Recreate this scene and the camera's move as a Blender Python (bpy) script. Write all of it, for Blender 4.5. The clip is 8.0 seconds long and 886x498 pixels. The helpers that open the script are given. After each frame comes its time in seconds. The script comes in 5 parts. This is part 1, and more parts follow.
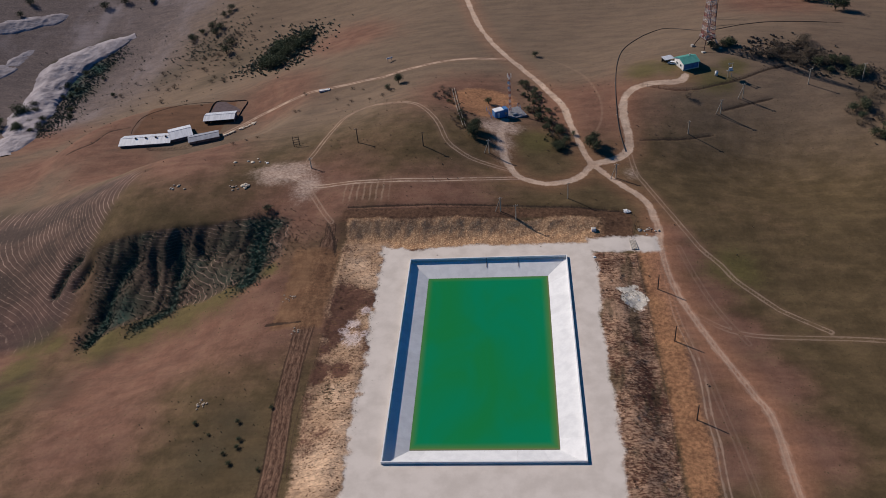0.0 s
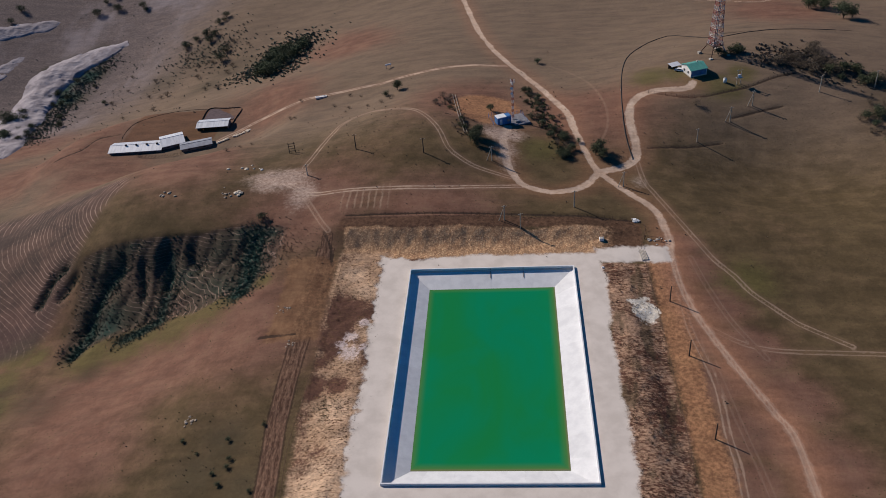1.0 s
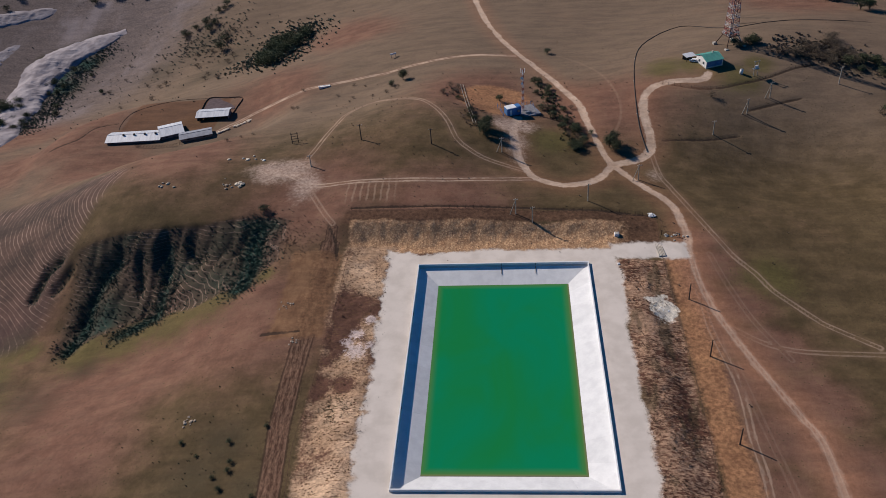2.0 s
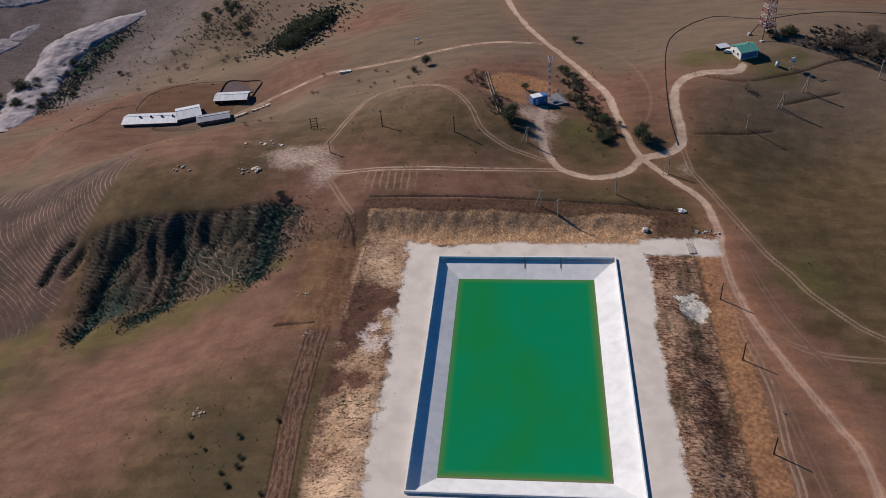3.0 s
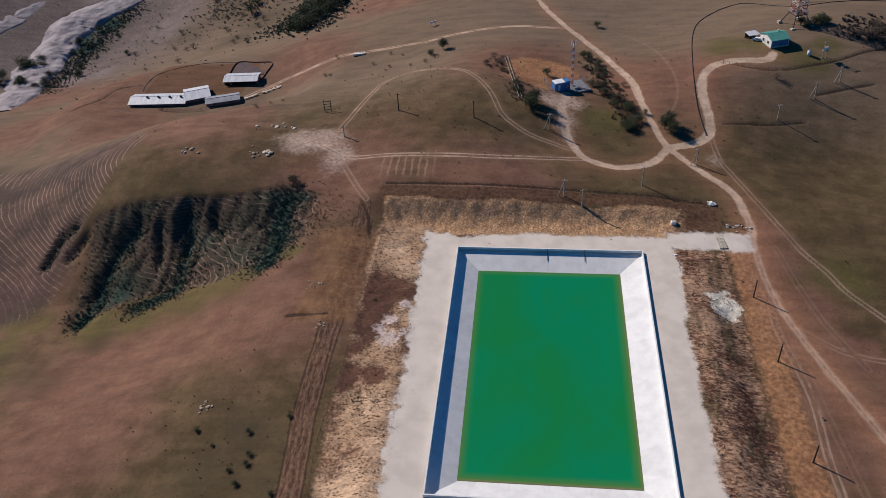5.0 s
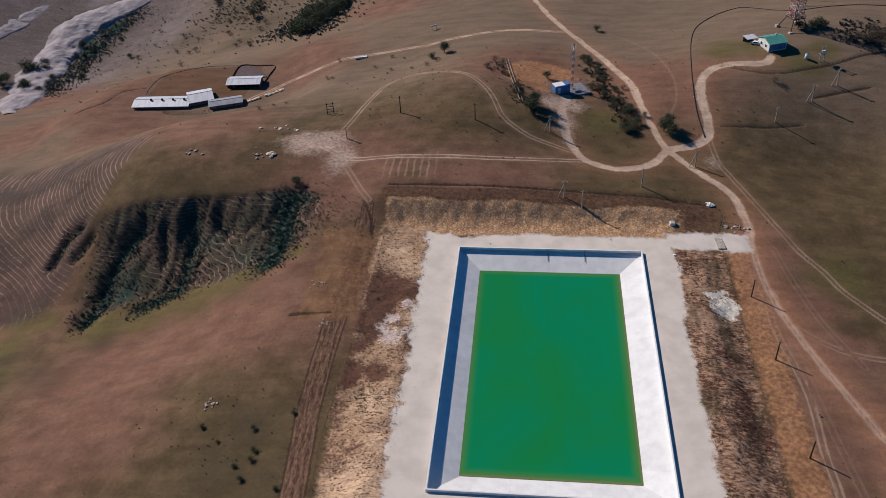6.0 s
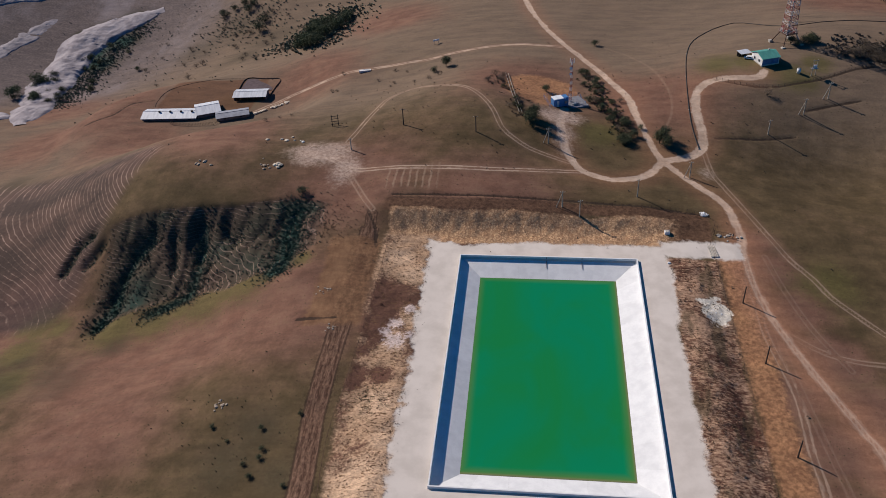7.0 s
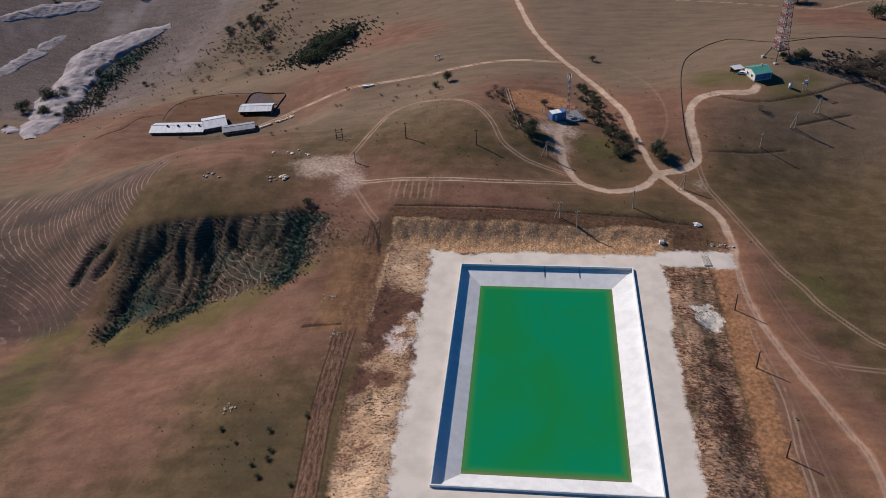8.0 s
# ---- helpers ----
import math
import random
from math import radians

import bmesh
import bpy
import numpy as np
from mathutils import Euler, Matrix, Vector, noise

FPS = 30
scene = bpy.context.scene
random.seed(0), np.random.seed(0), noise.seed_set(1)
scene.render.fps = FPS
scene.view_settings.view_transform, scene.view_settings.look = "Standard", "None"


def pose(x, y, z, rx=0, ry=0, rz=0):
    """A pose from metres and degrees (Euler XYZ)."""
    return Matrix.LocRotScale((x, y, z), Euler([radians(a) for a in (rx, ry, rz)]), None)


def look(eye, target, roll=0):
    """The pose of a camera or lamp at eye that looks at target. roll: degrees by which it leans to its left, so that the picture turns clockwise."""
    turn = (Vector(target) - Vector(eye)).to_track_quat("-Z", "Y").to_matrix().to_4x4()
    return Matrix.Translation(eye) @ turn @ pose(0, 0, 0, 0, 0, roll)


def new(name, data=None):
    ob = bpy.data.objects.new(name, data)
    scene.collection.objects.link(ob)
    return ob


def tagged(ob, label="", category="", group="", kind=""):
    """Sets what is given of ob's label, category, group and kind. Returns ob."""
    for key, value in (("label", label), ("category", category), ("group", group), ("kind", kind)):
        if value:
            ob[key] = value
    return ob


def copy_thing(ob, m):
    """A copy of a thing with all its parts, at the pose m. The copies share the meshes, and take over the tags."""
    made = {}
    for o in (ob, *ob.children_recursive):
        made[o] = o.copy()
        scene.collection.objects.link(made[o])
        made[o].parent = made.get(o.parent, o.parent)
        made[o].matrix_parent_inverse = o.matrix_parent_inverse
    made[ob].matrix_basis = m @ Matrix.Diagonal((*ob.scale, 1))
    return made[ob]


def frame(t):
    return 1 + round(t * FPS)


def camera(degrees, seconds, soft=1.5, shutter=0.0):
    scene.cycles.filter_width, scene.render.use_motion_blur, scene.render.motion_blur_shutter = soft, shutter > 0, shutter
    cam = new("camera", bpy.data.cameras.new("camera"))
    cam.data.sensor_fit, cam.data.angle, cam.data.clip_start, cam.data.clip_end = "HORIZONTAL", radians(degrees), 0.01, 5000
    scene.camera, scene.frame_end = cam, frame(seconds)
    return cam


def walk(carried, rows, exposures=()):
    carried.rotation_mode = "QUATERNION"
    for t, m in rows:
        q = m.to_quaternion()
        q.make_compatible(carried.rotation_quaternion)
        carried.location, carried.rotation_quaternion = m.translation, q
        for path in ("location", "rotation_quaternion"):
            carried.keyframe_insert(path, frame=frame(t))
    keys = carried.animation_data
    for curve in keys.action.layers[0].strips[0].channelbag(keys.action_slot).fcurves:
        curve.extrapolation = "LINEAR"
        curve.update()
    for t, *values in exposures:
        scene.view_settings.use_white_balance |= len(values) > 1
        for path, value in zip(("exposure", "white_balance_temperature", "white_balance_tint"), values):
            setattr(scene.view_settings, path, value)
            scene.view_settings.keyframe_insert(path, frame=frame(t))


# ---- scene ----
# ---- camera and walk ----
cam = camera(56, 8.0, soft=0.75)
ROWS = [  # t, x, y, z, yaw, pitch, roll
    (0, 12.35, -205.51, 192.71, 6.555, -36.335, -5.529),
    (0.5, 10.64, -201.38, 187.58, 6.257, -35.479, -5.213),
    (1, 8.21, -195.99, 183.19, 5.931, -35.318, -4.951),
    (2.5, 1.52, -182.97, 173.94, 6.132, -35.988, -4.131),
    (3, 0.54, -178.77, 171.03, 7.211, -36.223, -3.976),
    (3.5, -1.33, -175.32, 168.76, 7.823, -36.440, -3.670),
    (4, -3.24, -171.92, 166.57, 7.864, -36.742, -3.456),
    (4.5, -5.14, -169.17, 164.47, 7.622, -36.978, -3.230),
    (6, -6.36, -173.02, 165.38, 7.452, -36.668, -3.040),
    (6.5, -5.86, -176.83, 167.31, 7.496, -36.276, -3.046),
    (7, -5.57, -180.96, 169.52, 7.494, -35.846, -2.964),
    (7.5, -5.25, -185.15, 171.33, 7.470, -35.360, -2.976),
    (8, -4.73, -189.22, 173.53, 7.512, -34.900, -2.984),
]
walk(cam, [(t, pose(x, y, z, 90 + pitch, 0, yaw) @ pose(0, 0, 0, 0, 0, roll)) for t, x, y, z, yaw, pitch, roll in ROWS],
     exposures=[(0.0, -0.11), (1.2, -0.06), (4.0, 0.0), (8.0, 0.06)])

# ---- light ----
SUN_EL, SUN_AZ = radians(34.5), radians(148.0)  # height, and the way to the sun in the plan
TO_SUN = Vector((math.cos(SUN_EL) * math.cos(SUN_AZ), math.cos(SUN_EL) * math.sin(SUN_AZ), math.sin(SUN_EL)))
world = bpy.data.worlds.new("sky")
scene.world = world
world.use_nodes = True
wnt = world.node_tree
sky = wnt.nodes.new("ShaderNodeTexSky")
sky.sky_type, sky.sun_disc = "NISHITA", False
sky.sun_elevation, sky.sun_rotation = SUN_EL, math.atan2(TO_SUN.x, TO_SUN.y)
sky.dust_density, sky.air_density, sky.ozone_density = 0.0, 1.0, 5.0
deep = wnt.nodes.new("ShaderNodeMix")  # a deep blue clear autumn sky
deep.data_type, deep.blend_type = "RGBA", "MULTIPLY"
deep.inputs[0].default_value, deep.inputs[7].default_value = 1.0, (0.05, 0.8, 1.34, 1)
wnt.links.new(sky.outputs[0], deep.inputs[6])
wnt.links.new(deep.outputs[2], wnt.nodes["Background"].inputs[0])
wnt.nodes["Background"].inputs[1].default_value = 0.044
sun = new("sun", bpy.data.lights.new("sun", "SUN"))
sun.data.energy, sun.data.angle, sun.data.color = 4.75, radians(0.55), (1.0, 0.895, 0.8)
sun.matrix_world = look(TO_SUN * 300, (0, 0, 0))


# ---- node helpers ----
class Nodes:
    """Short hand for a material's node tree."""

    def __init__(self, name):
        self.mat = bpy.data.materials.new(name)
        self.mat.use_nodes = True
        self.nt = self.mat.node_tree
        self.bsdf = self.nt.nodes["Principled BSDF"]

    def put(self, socket, value):
        if isinstance(value, bpy.types.NodeSocket):
            self.nt.links.new(value, socket)
        elif isinstance(value, tuple) and len(value) == 3 and socket.type == "RGBA":
            socket.default_value = (*value, 1)
        else:
            socket.default_value = value

    def math(self, op, a, b=0.0, c=0.0, clamp=False):
        n = self.nt.nodes.new("ShaderNodeMath")
        n.operation, n.use_clamp = op, clamp
        for s, v in zip(n.inputs, (a, b, c)):
            self.put(s, v)
        return n.outputs[0]

    def add(self, a, b): return self.math("ADD", a, b)
    def mul(self, a, b): return self.math("MULTIPLY", a, b)

    def ramp(self, v, lo, hi, out0=0.0, out1=1.0):
        n = self.nt.nodes.new("ShaderNodeMapRange")
        n.interpolation_type = "SMOOTHSTEP"
        for s, x in zip(n.inputs[:5], (v, lo, hi, out0, out1)):
            self.put(s, x)
        return n.outputs[0]

    def coords(self, kind="Object"):
        return self.nt.nodes.new("ShaderNodeTexCoord").outputs[kind]

    def scaled(self, vec, scale, turn=0.0):
        n = self.nt.nodes.new("ShaderNodeMapping")
        self.put(n.inputs[0], vec)
        n.inputs["Scale"].default_value = scale
        n.inputs["Rotation"].default_value = (0, 0, turn)
        return n.outputs[0]

    def noise(self, vec, scale, detail=4.0, rough=0.55, warp=0.0):
        n = self.nt.nodes.new("ShaderNodeTexNoise")
        self.put(n.inputs["Vector"], vec)
        for k, v in (("Scale", scale), ("Detail", detail), ("Roughness", rough), ("Distortion", warp)):
            n.inputs[k].default_value = v
        return n.outputs[0]

    def cells(self, vec, scale, spread=1.0):
        n = self.nt.nodes.new("ShaderNodeTexVoronoi")
        self.put(n.inputs["Vector"], vec)
        n.inputs["Scale"].default_value = scale
        n.inputs["Randomness"].default_value = spread
        return n.outputs["Distance"]

    def attr(self, name):
        n = self.nt.nodes.new("ShaderNodeAttribute")
        n.attribute_name = name
        return n.outputs["Fac"]

    def mix(self, fac, a, b, how="MIX"):
        n = self.nt.nodes.new("ShaderNodeMix")
        n.data_type, n.blend_type = "RGBA", how
        self.put(n.inputs[0], fac)
        self.put(n.inputs[6], a)
        self.put(n.inputs[7], b)
        return n.outputs[2]

    def bump(self, h, strength=0.3, dist=0.1):
        n = self.nt.nodes.new("ShaderNodeBump")
        self.put(n.inputs["Height"], h)
        n.inputs["Strength"].default_value, n.inputs["Distance"].default_value = strength, dist
        self.put(self.bsdf.inputs["Normal"], n.outputs[0])

    def random(self):
        return self.nt.nodes.new("ShaderNodeObjectInfo").outputs["Random"]

    def island(self):
        return self.nt.nodes.new("ShaderNodeNewGeometry").outputs["Random Per Island"]

    def finish(self, color, rough=0.8, metal=0.0, spec=0.3):
        self.put(self.bsdf.inputs["Base Color"], color)
        self.put(self.bsdf.inputs["Roughness"], rough)
        self.bsdf.inputs["Metallic"].default_value = metal
        self.bsdf.inputs["Specular IOR Level"].default_value = spec
        return self.mat


def worn(name, light, dark, scale=1.5, rough=0.75, metal=0.0, grain=20.0, bump=0.15, stretch=(1, 1, 1), vary=0.12):
    """A plain surface with stains at two scales, grain and relief; each object differs a little."""
    n = Nodes(name)
    v = n.scaled(n.coords(), stretch)
    stain, fine = n.noise(v, scale, 5), n.noise(v, grain, 3)
    c = n.mix(n.ramp(stain, 0.35, 0.7), light, dark)
    c = n.mix(n.mul(n.ramp(fine, 0.4, 0.75), 0.35), c, dark)
    c = n.mix(1.0, c, n.mix(n.random(), (1 - vary,) * 3, (1 + vary,) * 3), "MULTIPLY")
    n.bump(n.add(fine, n.mul(stain, 2)), bump, 0.05)
    return n.finish(c, rough, metal)


def leafy(name, light, dark):
    n = Nodes(name)
    c = n.mix(n.island(), dark, light)
    c = n.mix(n.mul(n.random(), 0.3), c, (0.09, 0.075, 0.035))
    return n.finish(c, 0.75, 0.0, 0.15)


# ---- terrain ----
def smooth(a, b, x):
    t = np.clip((x - a) / (b - a), 0, 1)
    return t * t * (3 - 2 * t)


TABLE = np.random.RandomState(7).rand(256, 256)


def vnoise(x, y, size, octaves=3):
    """Value noise in 0..1 on a lattice of that size in metres."""
    total, amp, norm = 0, 1.0, 0.0
    for k in range(octaves):
        u, v = x / size + 17.3 * k, y / size + 9.1 * k
        iu, iv = np.floor(u).astype(int), np.floor(v).astype(int)
        fu, fv = u - iu, v - iv
        fu, fv = fu * fu * (3 - 2 * fu), fv * fv * (3 - 2 * fv)
        g = lambda a, b: TABLE[(iu + a) % 256, (iv + b) % 256]
        total = total + amp * ((g(0, 0) * (1 - fu) + g(1, 0) * fu) * (1 - fv) + (g(0, 1) * (1 - fu) + g(1, 1) * fu) * fv)
        norm, amp, size = norm + amp, amp * 0.5, size * 0.5
    return total / norm


HILLS = [  # x, y, rise, radius
    (-30, 138, 14.6, 39), (6, 159, -4.3, 24), (105, 192, 7.3, 33), (153, 225, 10.2, 45), (-108, 90, 2.2, 39), (-158, 93, 19.7, 45), (-138, 36, -12.5, 26), (-188, 42, -4.8, 30),
    (-240, 38, -16, 60), (-90, 57, 2.1, 18), (-93, -27, -1.5, 33), (-180, -38, -11.6, 60), (-93, 12, 8.4, 27), (-300, 338, -25, 90), (-375, 405, -19.9, 120)]
HILLS += [  # the far side and the east
    (-150, 322, -12.7, 75), (-60, 240, 9.6, 75), (15, 255, -1.9, 68), (105, 68, 7.1, 38), (120, 112, -11.1, 30),
    (165, -15, -6.3, 90), (195, 135, 2.9, 60), (68, 165, 5.9, 30), (-345, 180, -31.2, 135)]
HILLS += [(-205, 378, 6.5, 34)]  # rounded dome across the valley
HILLS += [  # hollows beside the gully, behind the mound and in the east field
    (-205, 52, -8.4, 28), (-104, 16, -6.7, 20), (-78, 196, -7.1, 30), (110, 40, -5.6, 30), (-95, 70, -2.1, 24)]


def to_line(x, y, line):
    """Distance from places to a bent line."""
    best = np.full(x.shape, 99.0)
    for (ax, ay), (bx, by) in zip(line, line[1:]):
        dx, dy = bx - ax, by - ay
        t = np.clip(((x - ax) * dx + (y - ay) * dy) / (dx * dx + dy * dy), 0, 1)
        best = np.minimum(best, np.hypot(x - ax - t * dx, y - ay - t * dy))
    return best


CHUTES = [  # line down the slope, half width, depth, scrub
    ([(-178.2, 73.4), (-184, 71.3), (-188.5, 62.5)], 2.7, 1.8, 0.7), ([(-171.4, 68.3), (-173.9, 65.5), (-178.1, 62.2)], 2.2, 1.3, 0.5),
    ([(-150.3, 66.6), (-155.6, 62.6), (-159.4, 54), (-159.8, 43.6), (-162.5, 33.5)], 5.0, 2.2, 0.95), ([(-140.7, 65.5), (-138.3, 55.8)], 2.6, 1.4, 0.7),
    ([(-129.4, 67.9), (-128.5, 58.5)], 4.4, 2.3, 1.0), ([(-120.5, 69.2), (-116, 63.1)], 2.8, 1.4, 0.6),
    ([(-128, 52.8), (-128.4, 42.4), (-142, 36.4)], 5.5, 0.8, 0.85), ([(-92.9, 72.2), (-93.4, 63.9), (-92.4, 53.2), (-94.7, 43)], 7.0, 1.5, 1.0)]


def gully(x, y):
    """How far a place lies on the scrub slope, 0..1."""
    top = np.interp(x, [-198, -184, -167, -152, -131, -116, -93, -80], [79.5, 81.5, 75, 75.6, 75.3, 75.3, 80, 77])
    low = np.interp(x, [-190, -166, -151, -133, -113, -97, -82, -70], [36, 31, 38, 43, 39.5, 43.8, 50, 55])
    return smooth(low - 3, low + 4, y) * (1 - smooth(top - 2.5, top + 0.3, y)) * smooth(-176, -160, x) * (1 - smooth(-88, -76, x))


def chutes(x, y, k):
    """Depth (k = 2) or scrub (k = 3) of the chutes that cut the slope."""
    v = np.zeros(np.shape(x))
    for chute in CHUTES:
        d = to_line(x, y, chute[0]) / chute[1] * (0.75 + 0.5 * vnoise(x, y, 6, 2))
        v = np.maximum(v, chute[k] * np.exp(-d * d))
    return v


def terraced(x, y):
    """The steep grazed hillside with sheep tracks, 0..1."""
    return smooth(30, 48, y) * (1 - smooth(115, 138, y + 0.12 * (x + 200))) * smooth(-330, -260, x) * (1 - smooth(-185, -165, x - 0.25 * (y - 70)))


def height(x, y):
    x, y = np.asarray(x, float), np.asarray(y, float)
    z = np.full(x.shape, -0.9)
    for a, b, h, s in HILLS:
        z = z + h * np.exp(-((x - a) ** 2 + (y - b) ** 2) / (2 * s * s))
    k = smooth(33, 69, np.hypot((x + 183) * 0.8, y - 198))
    z = z * k - 22.3 * (1 - k)                                   # yard of the sheep barns
    z = z + 2.85 * smooth(60, 72, y) * (1 - smooth(78, 111, y)) * smooth(-78, -57, x) * (1 - smooth(30, 60, x))
    out = np.maximum(np.abs(x) - 43.5, np.abs(y + 3) - 61.5)
    k = smooth(0, 13, out)
    z = -0.9 * (1 - k) + z * k                                   # level reservoir site
    wild = smooth(8, 30, out)
    z = z - 3.2 * (1 - smooth(60, 76, y)) * smooth(30, 50, y) * smooth(-195, -165, x) * (1 - smooth(-110, -80, x))
    z = z - 1.15 * chutes(x, y, 2) + gully(x, y) * (1.1 * (vnoise(x, y + 70, 9, 3) - 0.5) - 0.5)
    rib = np.abs(np.sin((x - 0.22 * (y - 72)) / 2.0 + 5 * vnoise(x, y, 17, 2)))
    z = z - gully(x, y) * 0.6 * (1 - rib) * smooth(0.3, 0.6, vnoise(x + 40, y, 13, 2) + 0.15)  # ribs and rills down the scrub slope
    z = z + terraced(x, y) * 1.3 * (vnoise(x + 0.5 * y, y * 0.6, 16, 2) - 0.5)
    z = z + wild * (1.6 * (vnoise(x, y, 60, 3) - 0.5) + 0.45 * (vnoise(x + 90, y, 11, 3) - 0.5))
    far = smooth(420, 900, np.hypot(x, y))
    return z + far * (35 * vnoise(x, y, 380, 3) - 18)


def ground_at(x, y):
    return float(height(x, y))


MAIN = [(-10.0, 287.4), (-0.9, 250.6), (8.7, 225.7), (16.7, 208.7), (25.6, 188.3), (31.5, 172.1), (35.5, 159.8), (37.5, 144.5), (40.1, 129.7), (42.8, 117.9), (45.1, 112.0), (50.0, 104.1), (56.0, 95.6), (61.7, 88.3), (65.1, 80.0), (66.1, 70.9), (66.6, 64.4), (65.8, 56.3), (66.4, 40.9), (68.4, 27.3), (72.3, 13.9), (76.0, 2.8), (79.0, -5.7), (81.8, -13.5), (84.4, -21.0), (87.0, -28.7)]
HOUSE_ROAD = [(45.1, 112.0), (51.3, 114.3), (56.7, 116.6), (61.4, 122.3), (62.9, 131.0), (62.6, 140.9), (62.3, 151.3), (63.9, 160.7), (68.3, 167.6), (74.4, 170.9), (80.1, 171.7), (86.3, 171.0), (92.1, 171.8), (94.9, 176.0)]
HUT_ROAD = [(44.2, 110.1), (38.3, 100.9), (31.4, 95.8), (24.2, 94.1), (18.0, 96.0), (13.1, 98.6), (9.4, 105.4), (6.6, 113.8), (5.5, 124.4), (4.8, 135.2), (7.4, 148.2)]
LEFT_TRACK = [(13.1, 97.7), (-7.6, 95.1), (-21.8, 93.8), (-36.2, 93.9), (-52.9, 94.7), (-67.8, 94.8), (-76.4, 96.1), (-82.5, 100.4), (-89.8, 105.7), (-96.6, 108.5)]
DOWN_TRACK = [(-78.5, 95.5), (-73.0, 86.1), (-67.6, 76.1), (-63.7, 70.1)]
LOOP = [(-81.5, 115.0), (-78.2, 126.7), (-74.8, 143.9), (-71.5, 163.0), (-62.5, 173.5), (-51.0, 167.9), (-37.3, 159.3), (-29.8, 148.3), (-23.3, 134.8), (-18.8, 120.9), (-14.0, 114.8), (-7.9, 110.0), (-0.5, 107.1), (8.2, 103.6)]
BARN_ROAD = [(-150.4, 198.5), (-142.1, 208.9), (-134.2, 215.1), (-122.6, 217.1), (-109.4, 216.2), (-97.4, 218.3), (-85.4, 219.3), (-71.3, 219.8), (-59.2, 218.9), (-48.8, 221.2), (-37.2, 222.8), (-25.7, 224.8), (-14.2, 225.4), (-2.7, 223.9), (6.8, 222.8)]
FIELD = [(62.0, 119.9), (63.0, 105.5), (65.4, 98.1), (69.3, 85.1), (73.5, 72.6), (76.8, 63.3), (80.8, 53.1), (86.3, 44.8), (90.2, 36.6), (96.2, 29.1), (101.3, 23.3), (103.3, 21.1)]
BRANCH = [(71.1, 18.6), (75.8, 15.1), (82.2, 10.4), (90.3, 8.5), (99.1, 8.1)]
NEAR = [(64.9, 42.6), (65.6, 30.4), (65.8, 17.2), (67.8, 3.4), (69.2, -8.0), (69.0, -17.5), (68.3, -27.6), (68.5, -35.8), (68.6, -40.7)]
RING = [(27.6, 224.6), (37.9, 212.9), (46.9, 194.8), (51.4, 174.3), (53.1, 159.9), (52.0, 146.4), (48.3, 135.6)]
FENCE_A = [(60.3, 122.2), (59.4, 133.3), (59.4, 148.8), (61.5, 176.7), (65.8, 205.4), (72.0, 226.1), (83.8, 242.5), (95.4, 249.8), (104.2, 243.3), (117.6, 231.6)]
FENCE_B = [(73.4, 170.1), (85.5, 165.6), (96.6, 165.3), (110.2, 169.6), (122.3, 174.2), (135.0, 180.7), (144.0, 184.0)]
STRIP = [(-63.8, 67.9), (-63.3, 51.4), (-64, 17.9), (-65, -5.2), (-65.1, -25), (-63.3, -47.6)]
GREENS = [(-188.3, 39.7), (-153.7, 29.8), (-138.5, 32.5), (-118.9, 35.1), (-104.2, 39), (-189.6, 23.7), (-184.5, 4.7), (91.3, 42.4), (76.9, 185.2), (107.2, 173.6), (21.1, 128.9), (-163.6, 211.1)]
REDS = [(-198.9, 39.4), (-145.2, 1.8), (-128.3, 11.5), (-110.2, 20.6), (-94.7, 28.1), (-262.8, 186.6), (-201.8, 163.3), (-140.3, 128.9), (-72.5, 86.3), (44.5, 158.9), (-125.9, 228.5), (-92, 296.4), (161.3, 284.6), (-10.9, 173.6), (-83.9, 19.2), (-25.1, 77.4), (-230.5, 194.7)]
FAR_TRACK = [(24.5, 346.5), (65.6, 334.5), (104.9, 325), (138.1, 313.6), (159.3, 306.5), (184.2, 322.4), (202, 328)]
MAIN = [(-45, 600), (-34.8, 437.3), (-25.1, 377.1)] + MAIN + [(87, -54.4), (87.6, -74.1), (88.3, -108.9)]
STRIP = STRIP + [(-62.6, -73.7), (-62.4, -107.9)]
NEAR = NEAR + [(67.7, -59.2), (68.7, -93.8)]
FIELD = FIELD + [(116.4, 10.9)]
BRANCH = BRANCH + [(128, 7.2), (163.7, 1.5), (238.7, -8.6)]
SOLID = [(MAIN, 1.55), (HOUSE_ROAD, 2.0), (HUT_ROAD, 1.7)]
RUTTED = [(LEFT_TRACK, 1.0), (DOWN_TRACK, 0.3), ([(72.5, 54), (75.8, 38.1), (80.4, 21.4), (87.7, 4.1)], 0.14), ([(68.6, 32.5), (69.9, 6.5), (72.1, -19.7), (75.1, -49.4), (77.2, -88.9)], 0.12), (LOOP, 0.55), (BARN_ROAD, 1.0), (FIELD, 0.42), (BRANCH, 0.35), (NEAR, 0.5), (FAR_TRACK, 0.6)]


def curve_line(line, step=3.0):
    """A smooth line through the given places (Catmull-Rom)."""
    p = [np.array(q, float) for q in line]
    p = [2 * p[0] - p[1]] + p + [2 * p[-1] - p[-2]]
    out = []
    for a, b, c, d in zip(p, p[1:], p[2:], p[3:]):
        for t in np.linspace(0, 1, max(2, int(np.linalg.norm(c - b) / step)), endpoint=False):
            out.append(0.5 * (2 * b + (c - a) * t + (2 * a - 5 * b + 4 * c - d) * t * t + (3 * b - a - 3 * c + d) * t ** 3))
    return [tuple(q) for q in out] + [tuple(p[-2])]


